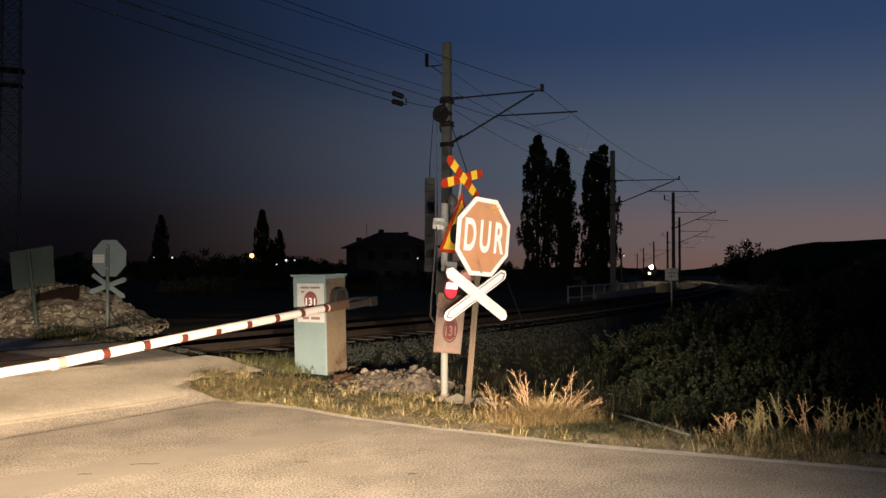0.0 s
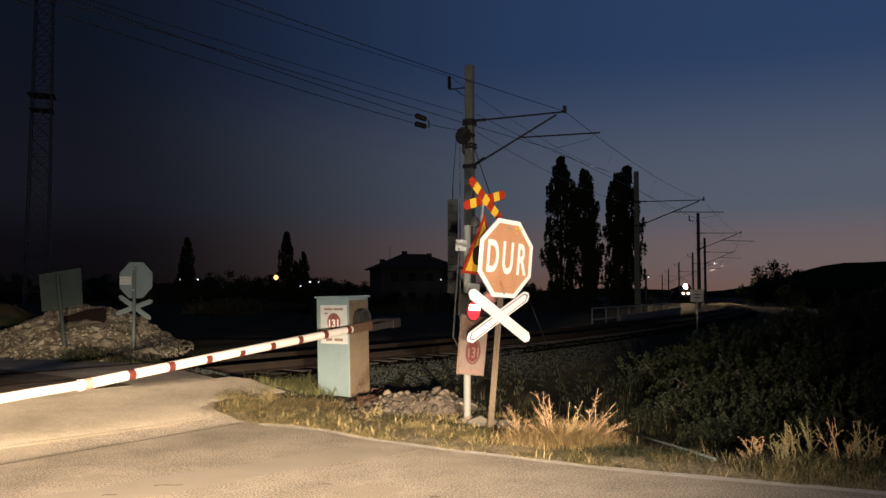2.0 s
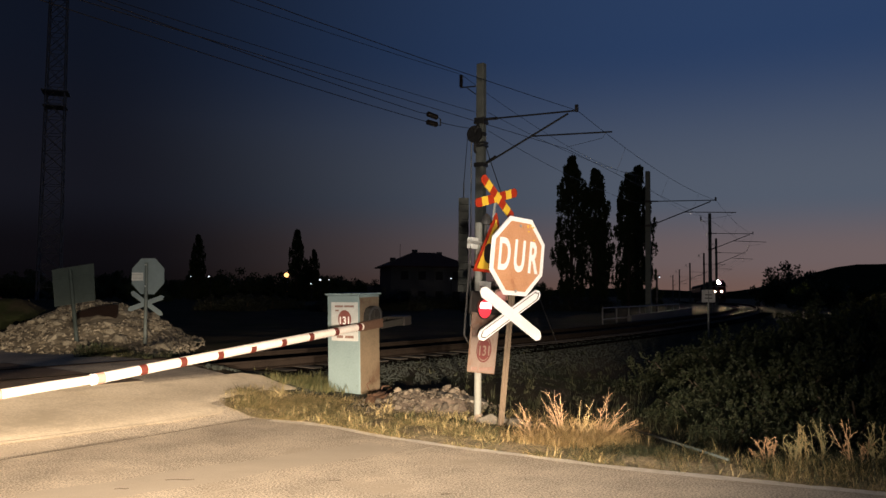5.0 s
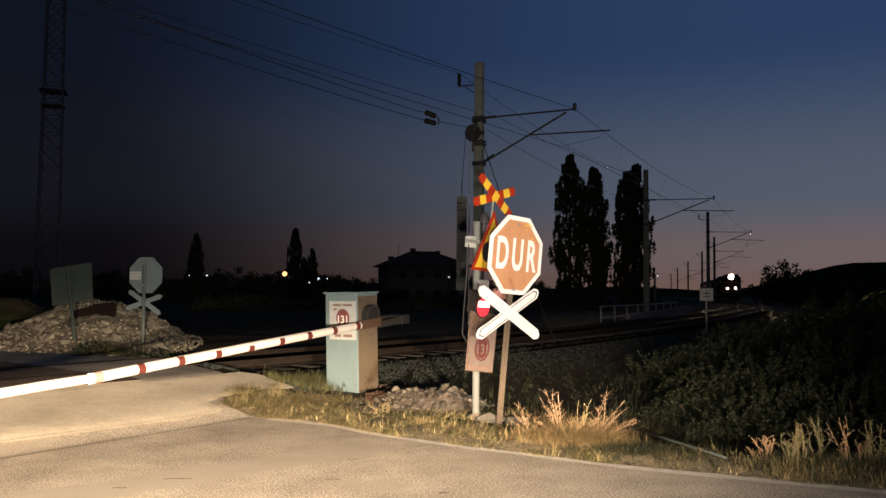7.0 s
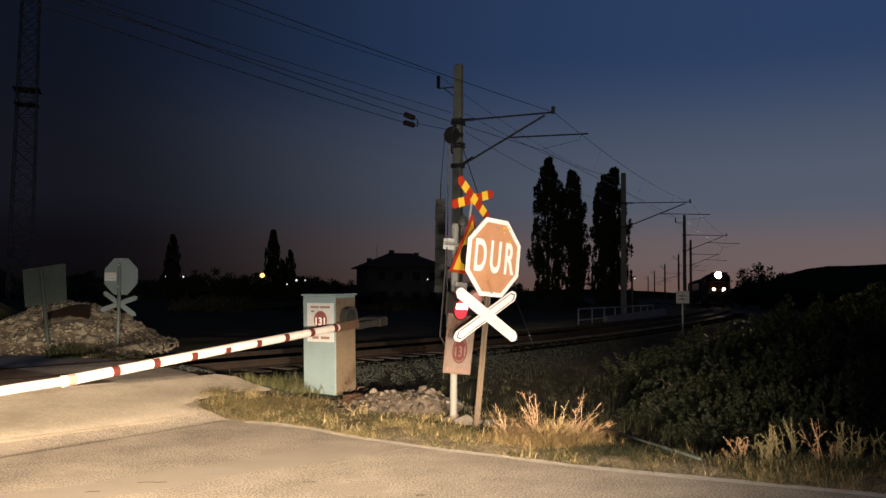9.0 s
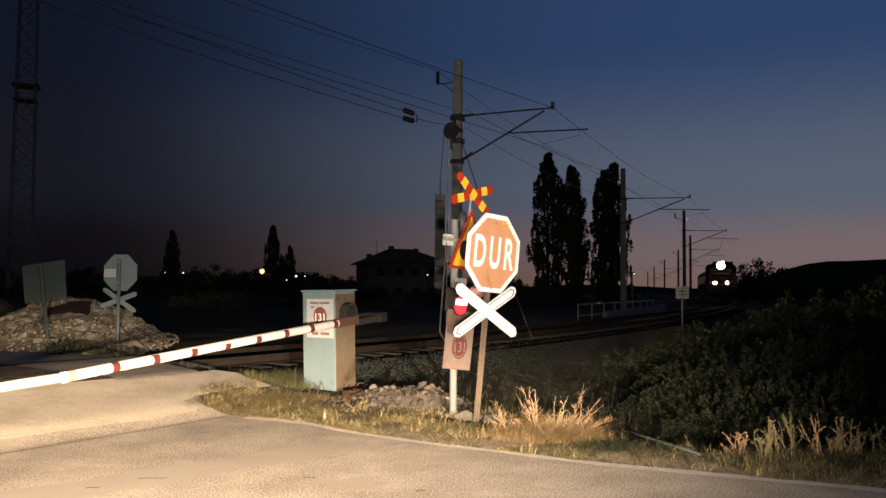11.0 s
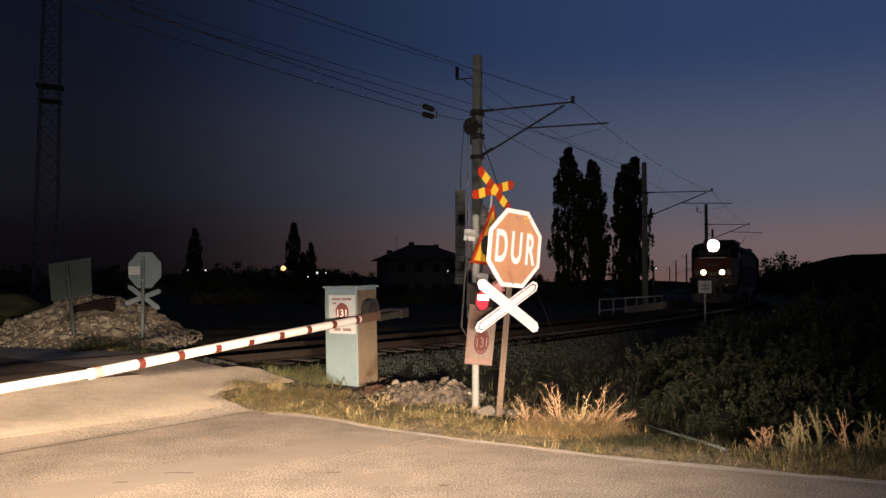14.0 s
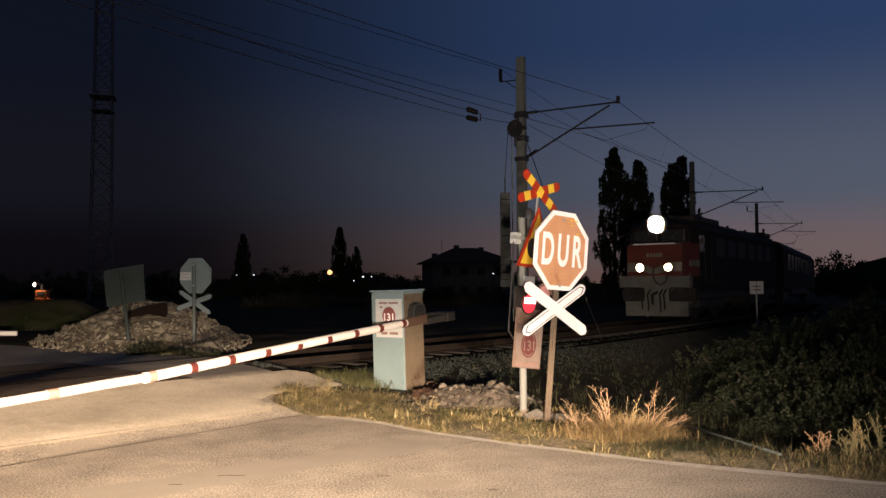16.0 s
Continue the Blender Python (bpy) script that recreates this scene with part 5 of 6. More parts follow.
def grassy_mound():
    m = thing("grassy_mound", "low mound of rough grass beside the railway", "mound")
    xs, ys = np.linspace(18, 40, 56), np.linspace(37, 51, 36)
    verts = [(x, y, mound_z(x, y)) for y in ys for x in xs]
    faces = [(j * 56 + i, j * 56 + i + 1, j * 56 + i + 57, j * 56 + i + 56) for j in range(35) for i in range(55)]
    core = new("earth_core", mesh_of("earth_core", verts, faces, M_MOUND, True))
    core.parent = m
    rng = random.Random(64)
    spots = []
    for _ in range(1500):
        x, y = rng.uniform(18.5, 39), rng.uniform(37.5, 49)
        if math.hypot((x - 29) / 10.0, (y - 44) / 6.5) < 1:
            spots.append((x, y, mound_z(x, y) + 0.06, rng.uniform(0.08, 0.3)))
    v, f = leaf_cloud(rng, spots, 10, 0.16)
    g = tagged(new("rough_grass", mesh_of("rough_grass", v, f, M_MOUNDGRASS)), "rough grass and low weeds", kind="stuff")
    g.parent = m


M_MOUND = surface("mound_turf", (0.075, 0.08, 0.03), (0.045, 0.042, 0.02), 0.8, 0.95, 0, 0.6, 20, spec=0.05)
M_MOUNDGRASS = leafy("mound_grass", (0.06, 0.085, 0.025), (0.13, 0.125, 0.05), 0.3)
grassy_mound()


def lattice_mast():
    t = thing("lattice_mast", "tall steel lattice mast fading into the night sky", "mast", pose(-51.0, 102, -0.5, 0, 0, 20))
    H, w0, w1 = 58.0, 2.7, 1.7
    wid = lambda z: w0 + (w1 - w0) * z / H
    cs = ((-1, -1), (1, -1), (1, 1), (-1, 1))
    for sx, sy in cs:
        part("leg", tubed([(sx * w0 / 2, sy * w0 / 2, 0), (sx * w1 / 2, sy * w1 / 2, H)], 0.10, 6), M_MAST, t)
    for side in range(4):
        bm = bmesh.new()
        (ax, ay), (bx, by) = cs[side], cs[(side + 1) % 4]
        z, k = 0.0, 0
        while z < H - 2.2:
            z2 = z + 2.2
            a0, b0, a1, b1 = wid(z) / 2, wid(z) / 2, wid(z2) / 2, wid(z2) / 2
            tube(bm, [(ax * a0, ay * a0, z), (bx * b1, by * b1, z2)], 0.05, 4)
            tube(bm, [(bx * b0, by * b0, z), (ax * a1, ay * a1, z2)], 0.05, 4)
            tube(bm, [(ax * a1, ay * a1, z2), (bx * b1, by * b1, z2)], 0.04, 4)
            z = z2
        part("bracing", bm, M_MAST, t)
    part("platform", boxed(0, 0, 27.5, 3.2, 3.2, 0.14), M_MAST, t)
    part("platform", boxed(0, 0, 25.6, 2.8, 2.8, 0.12), M_MAST, t)


lattice_mast()


def street_lamp(x, y, z, height, mat, r, label):
    s = thing("street_lamp", label, "street lamp", pose(x, y, z))
    part("pole", tubed([(0, 0, 0), (0, 0, height)], 0.08, 6), M_TUBE, s)
    part("arm", tubed([(0, 0, height), (0, -0.8, height + 0.15)], 0.05, 6), M_TUBE, s)
    bm = bmesh.new()
    bmesh.ops.create_icosphere(bm, subdivisions=2, radius=r)
    part("bulb", bm, mat, s, "glowing bulb", pose(0, -0.8, height))


street_lamp(-23.6, 118.8, -0.8, 4.66, M_STREET, 0.36, "lit sodium street lamp far beyond the track")
street_lamp(-20.1, 119.8, -0.8, 3.4, M_PALELIGHT, 0.10, "small pale lamp far beyond the track")
street_lamp(-18.7, 119.8, -0.8, 4.0, M_PALELIGHT, 0.16, "small pale lamp far beyond the track")
street_lamp(-17.4, 119.8, -0.8, 4.0, M_PALELIGHT, 0.09, "small pale lamp far beyond the track")
street_lamp(-34.6, 116.8, -0.8, 4.3, M_PALELIGHT, 0.12, "small pale lamp far beyond the track")
street_lamp(-37.2, 116.8, -0.8, 4.3, M_PALELIGHT, 0.06, "small pale lamp far beyond the track")
street_lamp(16.6, 62, -0.5, 3.3, M_PALELIGHT, 0.05, "small pale lamp beside the trees")
street_lamp(0.85, 107.8, -0.6, 3.95, M_PALELIGHT, 0.09, "small pale lamp by the house")
street_lamp(-27.05, 46.8, -0.2, 2.0, M_YARDLAMP, 0.07, "lit lamp beside an orange machine")
mach = thing("orange_machine", "small orange machine parked under a lamp", "machine", pose(-26.72, 46.6, -0.1, 0, 0, 15))
part("body", boxed(0, 0, 0.55, 1.0, 0.8, 0.55, 0.06), M_ORANGE, mach)
part("cab", boxed(-0.14, 0, 1.08, 0.66, 0.7, 0.50, 0.06), M_ORANGE, mach)
part("cab_window", boxed(-0.14, -0.345, 1.20, 0.46, 0.02, 0.26, 0.02), M_GLASSDARK, mach)
part("exhaust", tubed([(0.36, 0.1, 1.0), (0.36, 0.1, 1.6)], 0.04, 8), M_BLACK, mach)
for sx in (-0.36, 0.36):
    for sy in (-0.36, 0.36):
        part("wheel", tubed([(sx, sy - 0.1, 0.28), (sx, sy + 0.1, 0.28)], 0.28, 12), M_BLACK, mach)


def hedge_rows():
    """Dark scrub beyond the track."""
    rng = random.Random(91)
    low = [round_tree(s, 3.0, M_SCRUB) for s in (41, 43)]
    for i in range(44):
        y = rng.uniform(52, 80)
        x = track_x(y) - rng.uniform(6, 16) - 30 * rng.random()
        far_tree(x, y, -0.35, rng.uniform(0.28, 0.5), low[i % 2])


hedge_rows()


# ---------------- grass, weeds and shrubs ----------------
M_PALEGRASS = leafy("pale_dry_grass", (0.60, 0.48, 0.26), (0.25, 0.21, 0.10), 0.3)
M_EDGEGRASS = leafy("straw_edge_grass", (0.56, 0.435, 0.22), (0.17, 0.165, 0.070), 0.3)


def grass_patch(name, label, material, seed, spots, height, lean=0.35, width=0.0024):
    """Blades as narrow bent strips; spots: a function that gives a place and a height factor."""
    rng = random.Random(seed)
    verts, faces = [], []
    for p in spots(rng):
        x, y, f = p
        if y < road_edge(x) - 0.09 * rng.random() ** 2 or (9.7 < y < 12.1 and x < apron_right(y) - 0.4 * rng.random() ** 1.6):
            continue
        on_road = y < road_edge(x) or (9.7 < y < 12.1 and x < apron_right(y))
        z = max(ground_z(x, y) - 0.02, road_z(x, y) - 0.008 if on_road else -9)
        h = height * f * rng.uniform(0.5, 1.3)
        a = rng.uniform(0, 6.28)
        dx, dy = math.cos(a), math.sin(a)
        l = h * lean * rng.uniform(0.2, 1.8)
        w = width * rng.uniform(0.7, 1.5)
        k = len(verts)
        verts += [(x - dy * w, y + dx * w, z), (x + dy * w, y - dx * w, z), (x + dx * l * 0.4 + dy * w * 0.8, y + dy * l * 0.4 - dx * w * 0.8, z + h * 0.6), (x + dx * l * 0.4 - dy * w * 0.8, y + dy * l * 0.4 + dx * w * 0.8, z + h * 0.6), (x + dx * l, y + dy * l, z + h)]
        faces += [(k, k + 1, k + 2, k + 3), (k + 3, k + 2, k + 4)]
    tagged(new(name, mesh_of(name, verts, faces, material)), label, "grass", kind="stuff")


def verge(x0, x1, depth, n, clump=7, bias=1.6):
    def spots(rng):
        for _ in range(n // clump):
            x = rng.uniform(x0, x1)
            y = road_edge(x) - 0.07 + (depth + 0.07) * rng.random() ** bias
            if noise.noise((x * 2.3, y * 2.3, 7)) < rng.uniform(-0.35, 0.22):
                continue
            f = rng.uniform(0.3, 1.5) * (0.45 + 1.3 * max(0, noise.noise((x * 1.9, y * 1.9, 3)) + 0.35))
            for _ in range(clump):
                yield x + rng.gauss(0, 0.035), y + rng.gauss(0, 0.035), f
    return spots


def area(cx, cy, rx, ry, n, clump=7):
    def spots(rng):
        for _ in range(n // clump):
            x, y = rng.gauss(cx, rx), rng.gauss(cy, ry)
            f = rng.uniform(0.5, 1.2)
            for _ in range(clump):
                yield x + rng.gauss(0, 0.03), y + rng.gauss(0, 0.03), f
    return spots


grass_patch("dry_verge_grass", "short dry yellow grass along the road's edge", M_EDGEGRASS, 1, verge(-3.0, 1.4, 0.8, 22000, 8, 1.9), 0.046, 2.4, 0.0034)
grass_patch("dry_verge_grass", "thin dry grass along the road beside the ditch", M_GRASS, 37, verge(1.4, 9.0, 0.5, 12000, 8, 1.6), 0.050, 2.0, 0.0030)
grass_patch("green_verge_grass", "short green grass along the road's edge", M_GREEN, 2, verge(-3.0, 1.6, 1.0, 6000), 0.045, 2.0, 0.0030)
grass_patch("corner_grass", "dense low yellow grass between road and barrier", M_PALEGRASS, 31, verge(-2.8, 0.5, 1.0, 32000, 12, 1.1), 0.050, 2.4, 0.0036)
grass_patch("corner_grass", "dense low green grass between road and barrier", M_GREEN, 32, verge(-2.7, 1.0, 1.2, 20000, 14, 1.0), 0.058, 2.2, 0.0036)
grass_patch("verge_tuft", "denser grass at the corner of the road and the barrier", M_EDGEGRASS, 3, area(-2.0, 10.4, 0.42, 0.38, 9000, 12), 0.070, 2.4, 0.0032)
grass_patch("verge_stubble", "sparse upright straw stubble along the road's edge", M_EDGEGRASS, 36, verge(-2.7, 1.2, 0.9, 5000, 5, 1.0), 0.085, 0.7, 0.0028)
grass_patch("verge_tuft", "green weeds between the barrier and the track", M_GREEN, 4, area(-2.05, 12.1, 0.30, 0.28, 4200), 0.15, 0.9, 0.0036)
grass_patch("yard_grass", "sparse low weeds on the slope below the track", M_BANK, 5, area(3.4, 14.0, 2.2, 2.6, 3500, 9), 0.09, 0.8, 0.005)
grass_patch("verge_tuft", "dry grass round the sign posts", M_EDGEGRASS, 6, area(0.3, 9.25, 0.7, 0.35, 2600), 0.08, 0.6)
grass_patch("ditch_grass", "taller dry grass in the ditch", M_GRASS, 7, verge(0.9, 9.0, 1.3, 8000, 9, 2.0), 0.07, 1.2)
grass_patch("ditch_grass", "dull green grass in the ditch", M_BANK, 35, verge(0.6, 9.0, 0.7, 14000, 7, 1.6), 0.06, 1.0)


M_DRYWEED = leafy("tan_dry_stems", (0.42, 0.285, 0.165), (0.25, 0.155, 0.085), 0.2)


def weed(x, y, height, spread, stems, seed, fluffy=0.5, label="tall dry weed with bent straw-coloured stems", tips=None, material=None):
    """A dry weed: bent stems with side twigs, beset with small husks. tips: how far each stem leans along x, y and its height."""
    rng = random.Random(seed)
    mat = material or M_STRAW
    w = thing("dry_weed", label, "weed", pose(x, y, ground_z(x, y) - 0.03), "weeds along the road")
    verts, faces = [], []
    if tips is None:
        tips = []
        for _ in range(stems):
            a, out = rng.uniform(0, 6.28), spread * rng.uniform(0.1, 1.0)
            tips.append((out * math.cos(a), out * math.sin(a), height * rng.uniform(0.55, 1.05)))
    if len(tips) < 7:
        tips = list(tips) + [(ox + rng.gauss(0, 0.05), oy + rng.gauss(0, 0.05), h * rng.uniform(0.6, 0.95)) for ox, oy, h in tips]
    for ox, oy, h in tips:
        out = math.hypot(ox, oy)
        x0, y0 = rng.gauss(0, spread * 0.25), rng.gauss(0, spread * 0.25)
        pts = [Vector((x0 + ox * k ** 1.4, y0 + oy * k ** 1.4, h * (k - 0.12 * out / max(h, 0.01) * k * k))) for k in (0, 0.25, 0.5, 0.75, 1.0)]
        pts = [p + Vector((rng.gauss(0, 0.012), rng.gauss(0, 0.012), 0)) for p in pts]
        part("stem", tubed(pts, [0.0035, 0.003, 0.0027, 0.0022, 0.0015], 4), mat, w)
        runs = [(pts, 0.25, 1.0, int(26 * fluffy) + 8)]
        for i in range(4 if fluffy < 0.8 else 2):
            k = rng.uniform(0.35, 0.9)
            j = min(3, int(k * 4))
            p = pts[j].lerp(pts[j + 1], k * 4 - j)
            a, l = rng.uniform(0, 6.28), rng.uniform(0.05, 0.13) * (1.2 - 0.6 * k)
            tip = p + Vector((math.cos(a) * l * 0.8 + ox * 0.15, math.sin(a) * l * 0.8, l * 0.75))
            part("twig", tubed([p, p.lerp(tip, 0.5) + Vector((0, 0, 0.008)), tip], [0.0018, 0.0015, 0.001], 4), mat, w)
            runs.append(([p, p.lerp(tip, 0.3), p.lerp(tip, 0.6), p.lerp(tip, 0.85), tip], 0.1, 1.0, int(9 * fluffy) + 4))
        for line, lo, hi, n in runs:
            for i in range(n):
                k = rng.uniform(lo, hi)
                j = min(3, int(k * 4))
                p = line[j].lerp(line[j + 1], k * 4 - j)
                d = Vector((rng.gauss(0, 1), rng.gauss(0, 1), rng.gauss(0.5, 0.5))).normalized()
                l = rng.uniform(0.006, 0.018) * (1.3 - 0.5 * k)
                side = d.orthogonal().normalized() * rng.uniform(0.0015, 0.004)
                b = len(verts)
                verts += [tuple(p), tuple(p + d * l * 0.5 + side), tuple(p + d * l), tuple(p + d * l * 0.5 - side)]
                faces.append((b, b + 1, b + 2, b + 3))
    c = tagged(new("husk_mass", mesh_of("husk_mass", verts, faces, mat)), "small dry husks", kind="stuff")
    c.parent = w


M_OLIVE = leafy("olive_seed_heads", (0.27, 0.235, 0.125), (0.15, 0.15, 0.07), 0.25)
M_TUFT = leafy("tawny_dry_tuft", (0.42, 0.30, 0.145), (0.17, 0.13, 0.06), 0.25)
grass_patch("weed_tuft", "dense tawny dry tuft round the tall weeds", M_TUFT, 21, area(1.32, 7.85, 0.20, 0.13, 8000), 0.19, 1.5, 0.0018)
grass_patch("weed_tuft", "dense tawny dry tuft round the tall weeds", M_TUFT, 25, area(0.92, 8.0, 0.13, 0.12, 1600), 0.10, 1.1)
grass_patch("weed_tuft", "dull green grass among the dry weeds", M_BANK, 26, area(1.85, 7.4, 0.28, 0.14, 2600), 0.09, 0.9)
grass_patch("weed_tuft", "dense dry tuft along the road's edge", M_GRASS, 22, area(3.9, 6.75, 0.65, 0.18, 7000), 0.12, 0.8)
grass_patch("weed_tuft", "green weeds along the road's edge", M_BANK, 27, area(3.9, 6.8, 0.7, 0.2, 4500), 0.14, 0.8)
grass_patch("bank_grass", "long thin grass on the bank below the shrubs", M_BANK, 23, area(5.8, 10.2, 2.2, 1.0, 14000), 0.22, 0.6)
grass_patch("bank_grass", "dry grass on the bank below the shrubs", M_GRASS, 28, area(4.6, 9.2, 1.8, 0.8, 4000), 0.14, 0.9)
grass_patch("bank_grass", "dull grass on the bank towards the track", M_BANK, 24, area(5.4, 14.0, 1.6, 2.0, 4000), 0.22, 0.7)
grass_patch("heap_scrub", "dull scrub at the foot of the rubble heap", M_BANK, 33, area(-6.5, 14.35, 0.7, 0.22, 1500), 0.13, 0.9, 0.005)
grass_patch("heap_scrub", "green scrub at the foot of the rubble heap", M_GREEN, 34, area(-6.45, 14.6, 0.28, 0.18, 2200), 0.18, 0.8, 0.005)
weed(0.90, 7.95, 0.4, 0.06, 0, 3, 0.3, "reddish dry weed leaning over the verge", ((-0.16, 0, 0.44), (-0.10, 0.05, 0.34), (-0.04, -0.03, 0.30), (0.05, 0, 0.26)), M_DRYWEED)
weed(1.17, 7.95, 0.5, 0.06, 0, 5, 0.5, "tall dry weed with knotty stems", ((-0.15, 0.02, 0.56), (-0.10, 0.05, 0.50), (-0.05, 0, 0.55), (-0.14, -0.05, 0.40), (0.0, 0.03, 0.42)), M_DRYWEED)
weed(1.38, 7.95, 0.4, 0.10, 0, 8, 1.0, "grey-green weed with soft seed plumes", ((0.0, 0.0, 0.44), (0.10, 0.02, 0.46), (0.05, 0.05, 0.36)), M_PALEGRASS)
weed(1.52, 7.85, 0.5, 0.06, 0, 13, 0.5, "dry weed whose knotty stems lean far over", ((0.12, 0.02, 0.60), (0.05, 0, 0.46), (0.29, 0.02, 0.48), (0.22, -0.04, 0.34), (0.42, 0.0, 0.30), (0.30, 0.06, 0.27)), M_DRYWEED)
weed(1.35, 7.80, 0.30, 0.28, 22, 15, 0.1, "low bushy dry weed", None, M_TUFT)
rng = random.Random(58)
for k in range(17):
    x = 2.8 + 0.165 * k + rng.uniform(-0.06, 0.06)
    y = 7.12 - 0.36 * (x - 2.8) * 0.55 + rng.uniform(-0.22, 0.16)
    weed(x, max(y, road_edge(x) + 0.2), (0.26 + 0.26 * min(1.0, (x - 2.75) / 0.6)) * rng.uniform(0.75, 1.08), 0.15, 9, 40 + k, 1.7, "upright dry weed with fluffy seed heads", None, M_DRYWEED if k % 4 == 0 else M_OLIVE if k % 2 == 1 else M_GRASS)
weed(-2.2, 10.6, 0.22, 0.2, 12, 61, 0.6, "low dry weed at the road's corner", None, M_GRASS)
weed(-0.7, 9.55, 0.22, 0.15, 10, 62, 0.8, "low dry weed beside the gravel", None, M_GRASS)


def shrub_mesh(seed):
    rng = random.Random(seed)
    centres = []
    for _ in range(60):
        a, r = rng.uniform(0, 6.28), math.sqrt(rng.random())
        centres.append((r * math.cos(a), r * math.sin(a), (0.05 + 0.85 * rng.random()) * (1 - 0.5 * r * r), rng.uniform(0.13, 0.36)))
    for _ in range(50):
        a, r = rng.uniform(0, 6.28), math.sqrt(rng.random()) * 0.95
        z = rng.uniform(0.7, 1.05) * (1 - 0.45 * r * r)
        for k in range(4):
            centres.append((r * math.cos(a) + 0.03 * k * math.cos(a * 3), r * math.sin(a) + 0.03 * k * math.sin(a * 3), z + 0.07 * k, 0.05))
    v, f = leaf_cloud(rng, centres[:60], 120, 0.062)
    v2, f2 = leaf_cloud(rng, centres[60:], 9, 0.056)
    n = len(v)
    return mesh_of("crown", v + v2, f + [tuple(i + n for i in q) for q in f2], M_BUSH)


S = [shrub_mesh(s) for s in (101, 102, 103)]


def shrub(x, y, r, h, k):
    z = ground_z(x, y)
    t = thing("shrub", "dense dark green shrub beside the railway", "shrub", pose(x, y, z - 0.1, 0, 0, k * 77), "shrubs beside the railway")
    for i in range(7):
        a = i * 0.9 + k
        part("branch", tubed([(0, 0, 0), (0.3 * r * math.cos(a), 0.3 * r * math.sin(a), 0.4 * h), (0.6 * r * math.cos(a), 0.6 * r * math.sin(a), 0.8 * h)], [0.03, 0.02, 0.008], 5), M_BARK, t)
    c = new("crown", S[k % 3])
    c.parent = t
    c.matrix_basis = Matrix.Diagonal((r, r, h, 1))


SHRUBS = [(4.6, 15.6, 1.0, 0.72), (5.6, 15.2, 1.2, 0.95), (6.4, 16.6, 1.3, 1.10), (7.6, 15.8, 1.5, 1.42), (8.8, 17.0, 1.6, 1.65), (9.6, 15.4, 1.5, 1.72), (10.8, 17.2, 1.7, 1.95), (12.2, 16.0, 1.7, 2.0),
          (4.4, 12.6, 0.9, 0.65), (5.4, 12.4, 1.1, 0.88), (6.4, 12.8, 1.2, 1.12), (7.5, 12.6, 1.3, 1.38), (8.6, 12.8, 1.4, 1.6), (4.4, 10.4, 0.8, 0.6), (5.3, 10.2, 0.9, 0.78), (6.3, 10.4, 1.0, 1.0), (7.2, 10.2, 1.1, 1.15), (3.6, 11.4, 0.7, 0.45), (3.5, 9.5, 0.6, 0.42),
          (4.4, 8.8, 0.7, 0.55), (5.4, 8.6, 0.8, 0.65), (6.2, 8.4, 0.8, 0.7), (9.9, 19.2, 1.2, 1.2), (11.6, 20.2, 1.3, 1.5), (13.4, 19.0, 1.6, 2.1), (14.0, 16.0, 1.6, 2.1)]
for k, row in enumerate(SHRUBS):
    shrub(*row, k)
for k, (x, y, r, h) in enumerate(((-6.5, 14.7, 0.36, 0.34), (-5.55, 15.9, 0.26, 0.22), (-4.9, 16.6, 0.3, 0.2))):
    shrub(x, y, r, h, k)


# ---------------- the train ----------------
def wheel_set(parent, y, r=0.5):
    for sx in (-0.75, 0.75):
        w = part("wheel", tubed([(sx - 0.06, y, r), (sx + 0.06, y, r)], r, 20), M_UNDER, parent)
        part("hub", tubed([(sx - 0.10, y, r), (sx + 0.10, y, r)], 0.14, 10), M_UNDER, w)


def section(bm, rows):
    """A body from cross-sections: rows of (y, outline of (x, z))."""
    rings = [[bm.verts.new((x, y, z)) for x, z in o] for y, o in rows]
    n = len(rings[0])
    for a, b in zip(rings, rings[1:]):
        for k in range(n):
            bm.faces.new((a[k], a[(k + 1) % n], b[(k + 1) % n], b[k]))
    bm.faces.new(rings[0][::-1])
    bm.faces.new(rings[-1])
    bmesh.ops.recalc_face_normals(bm, faces=bm.faces)
    return bm


LOCO = 15.6


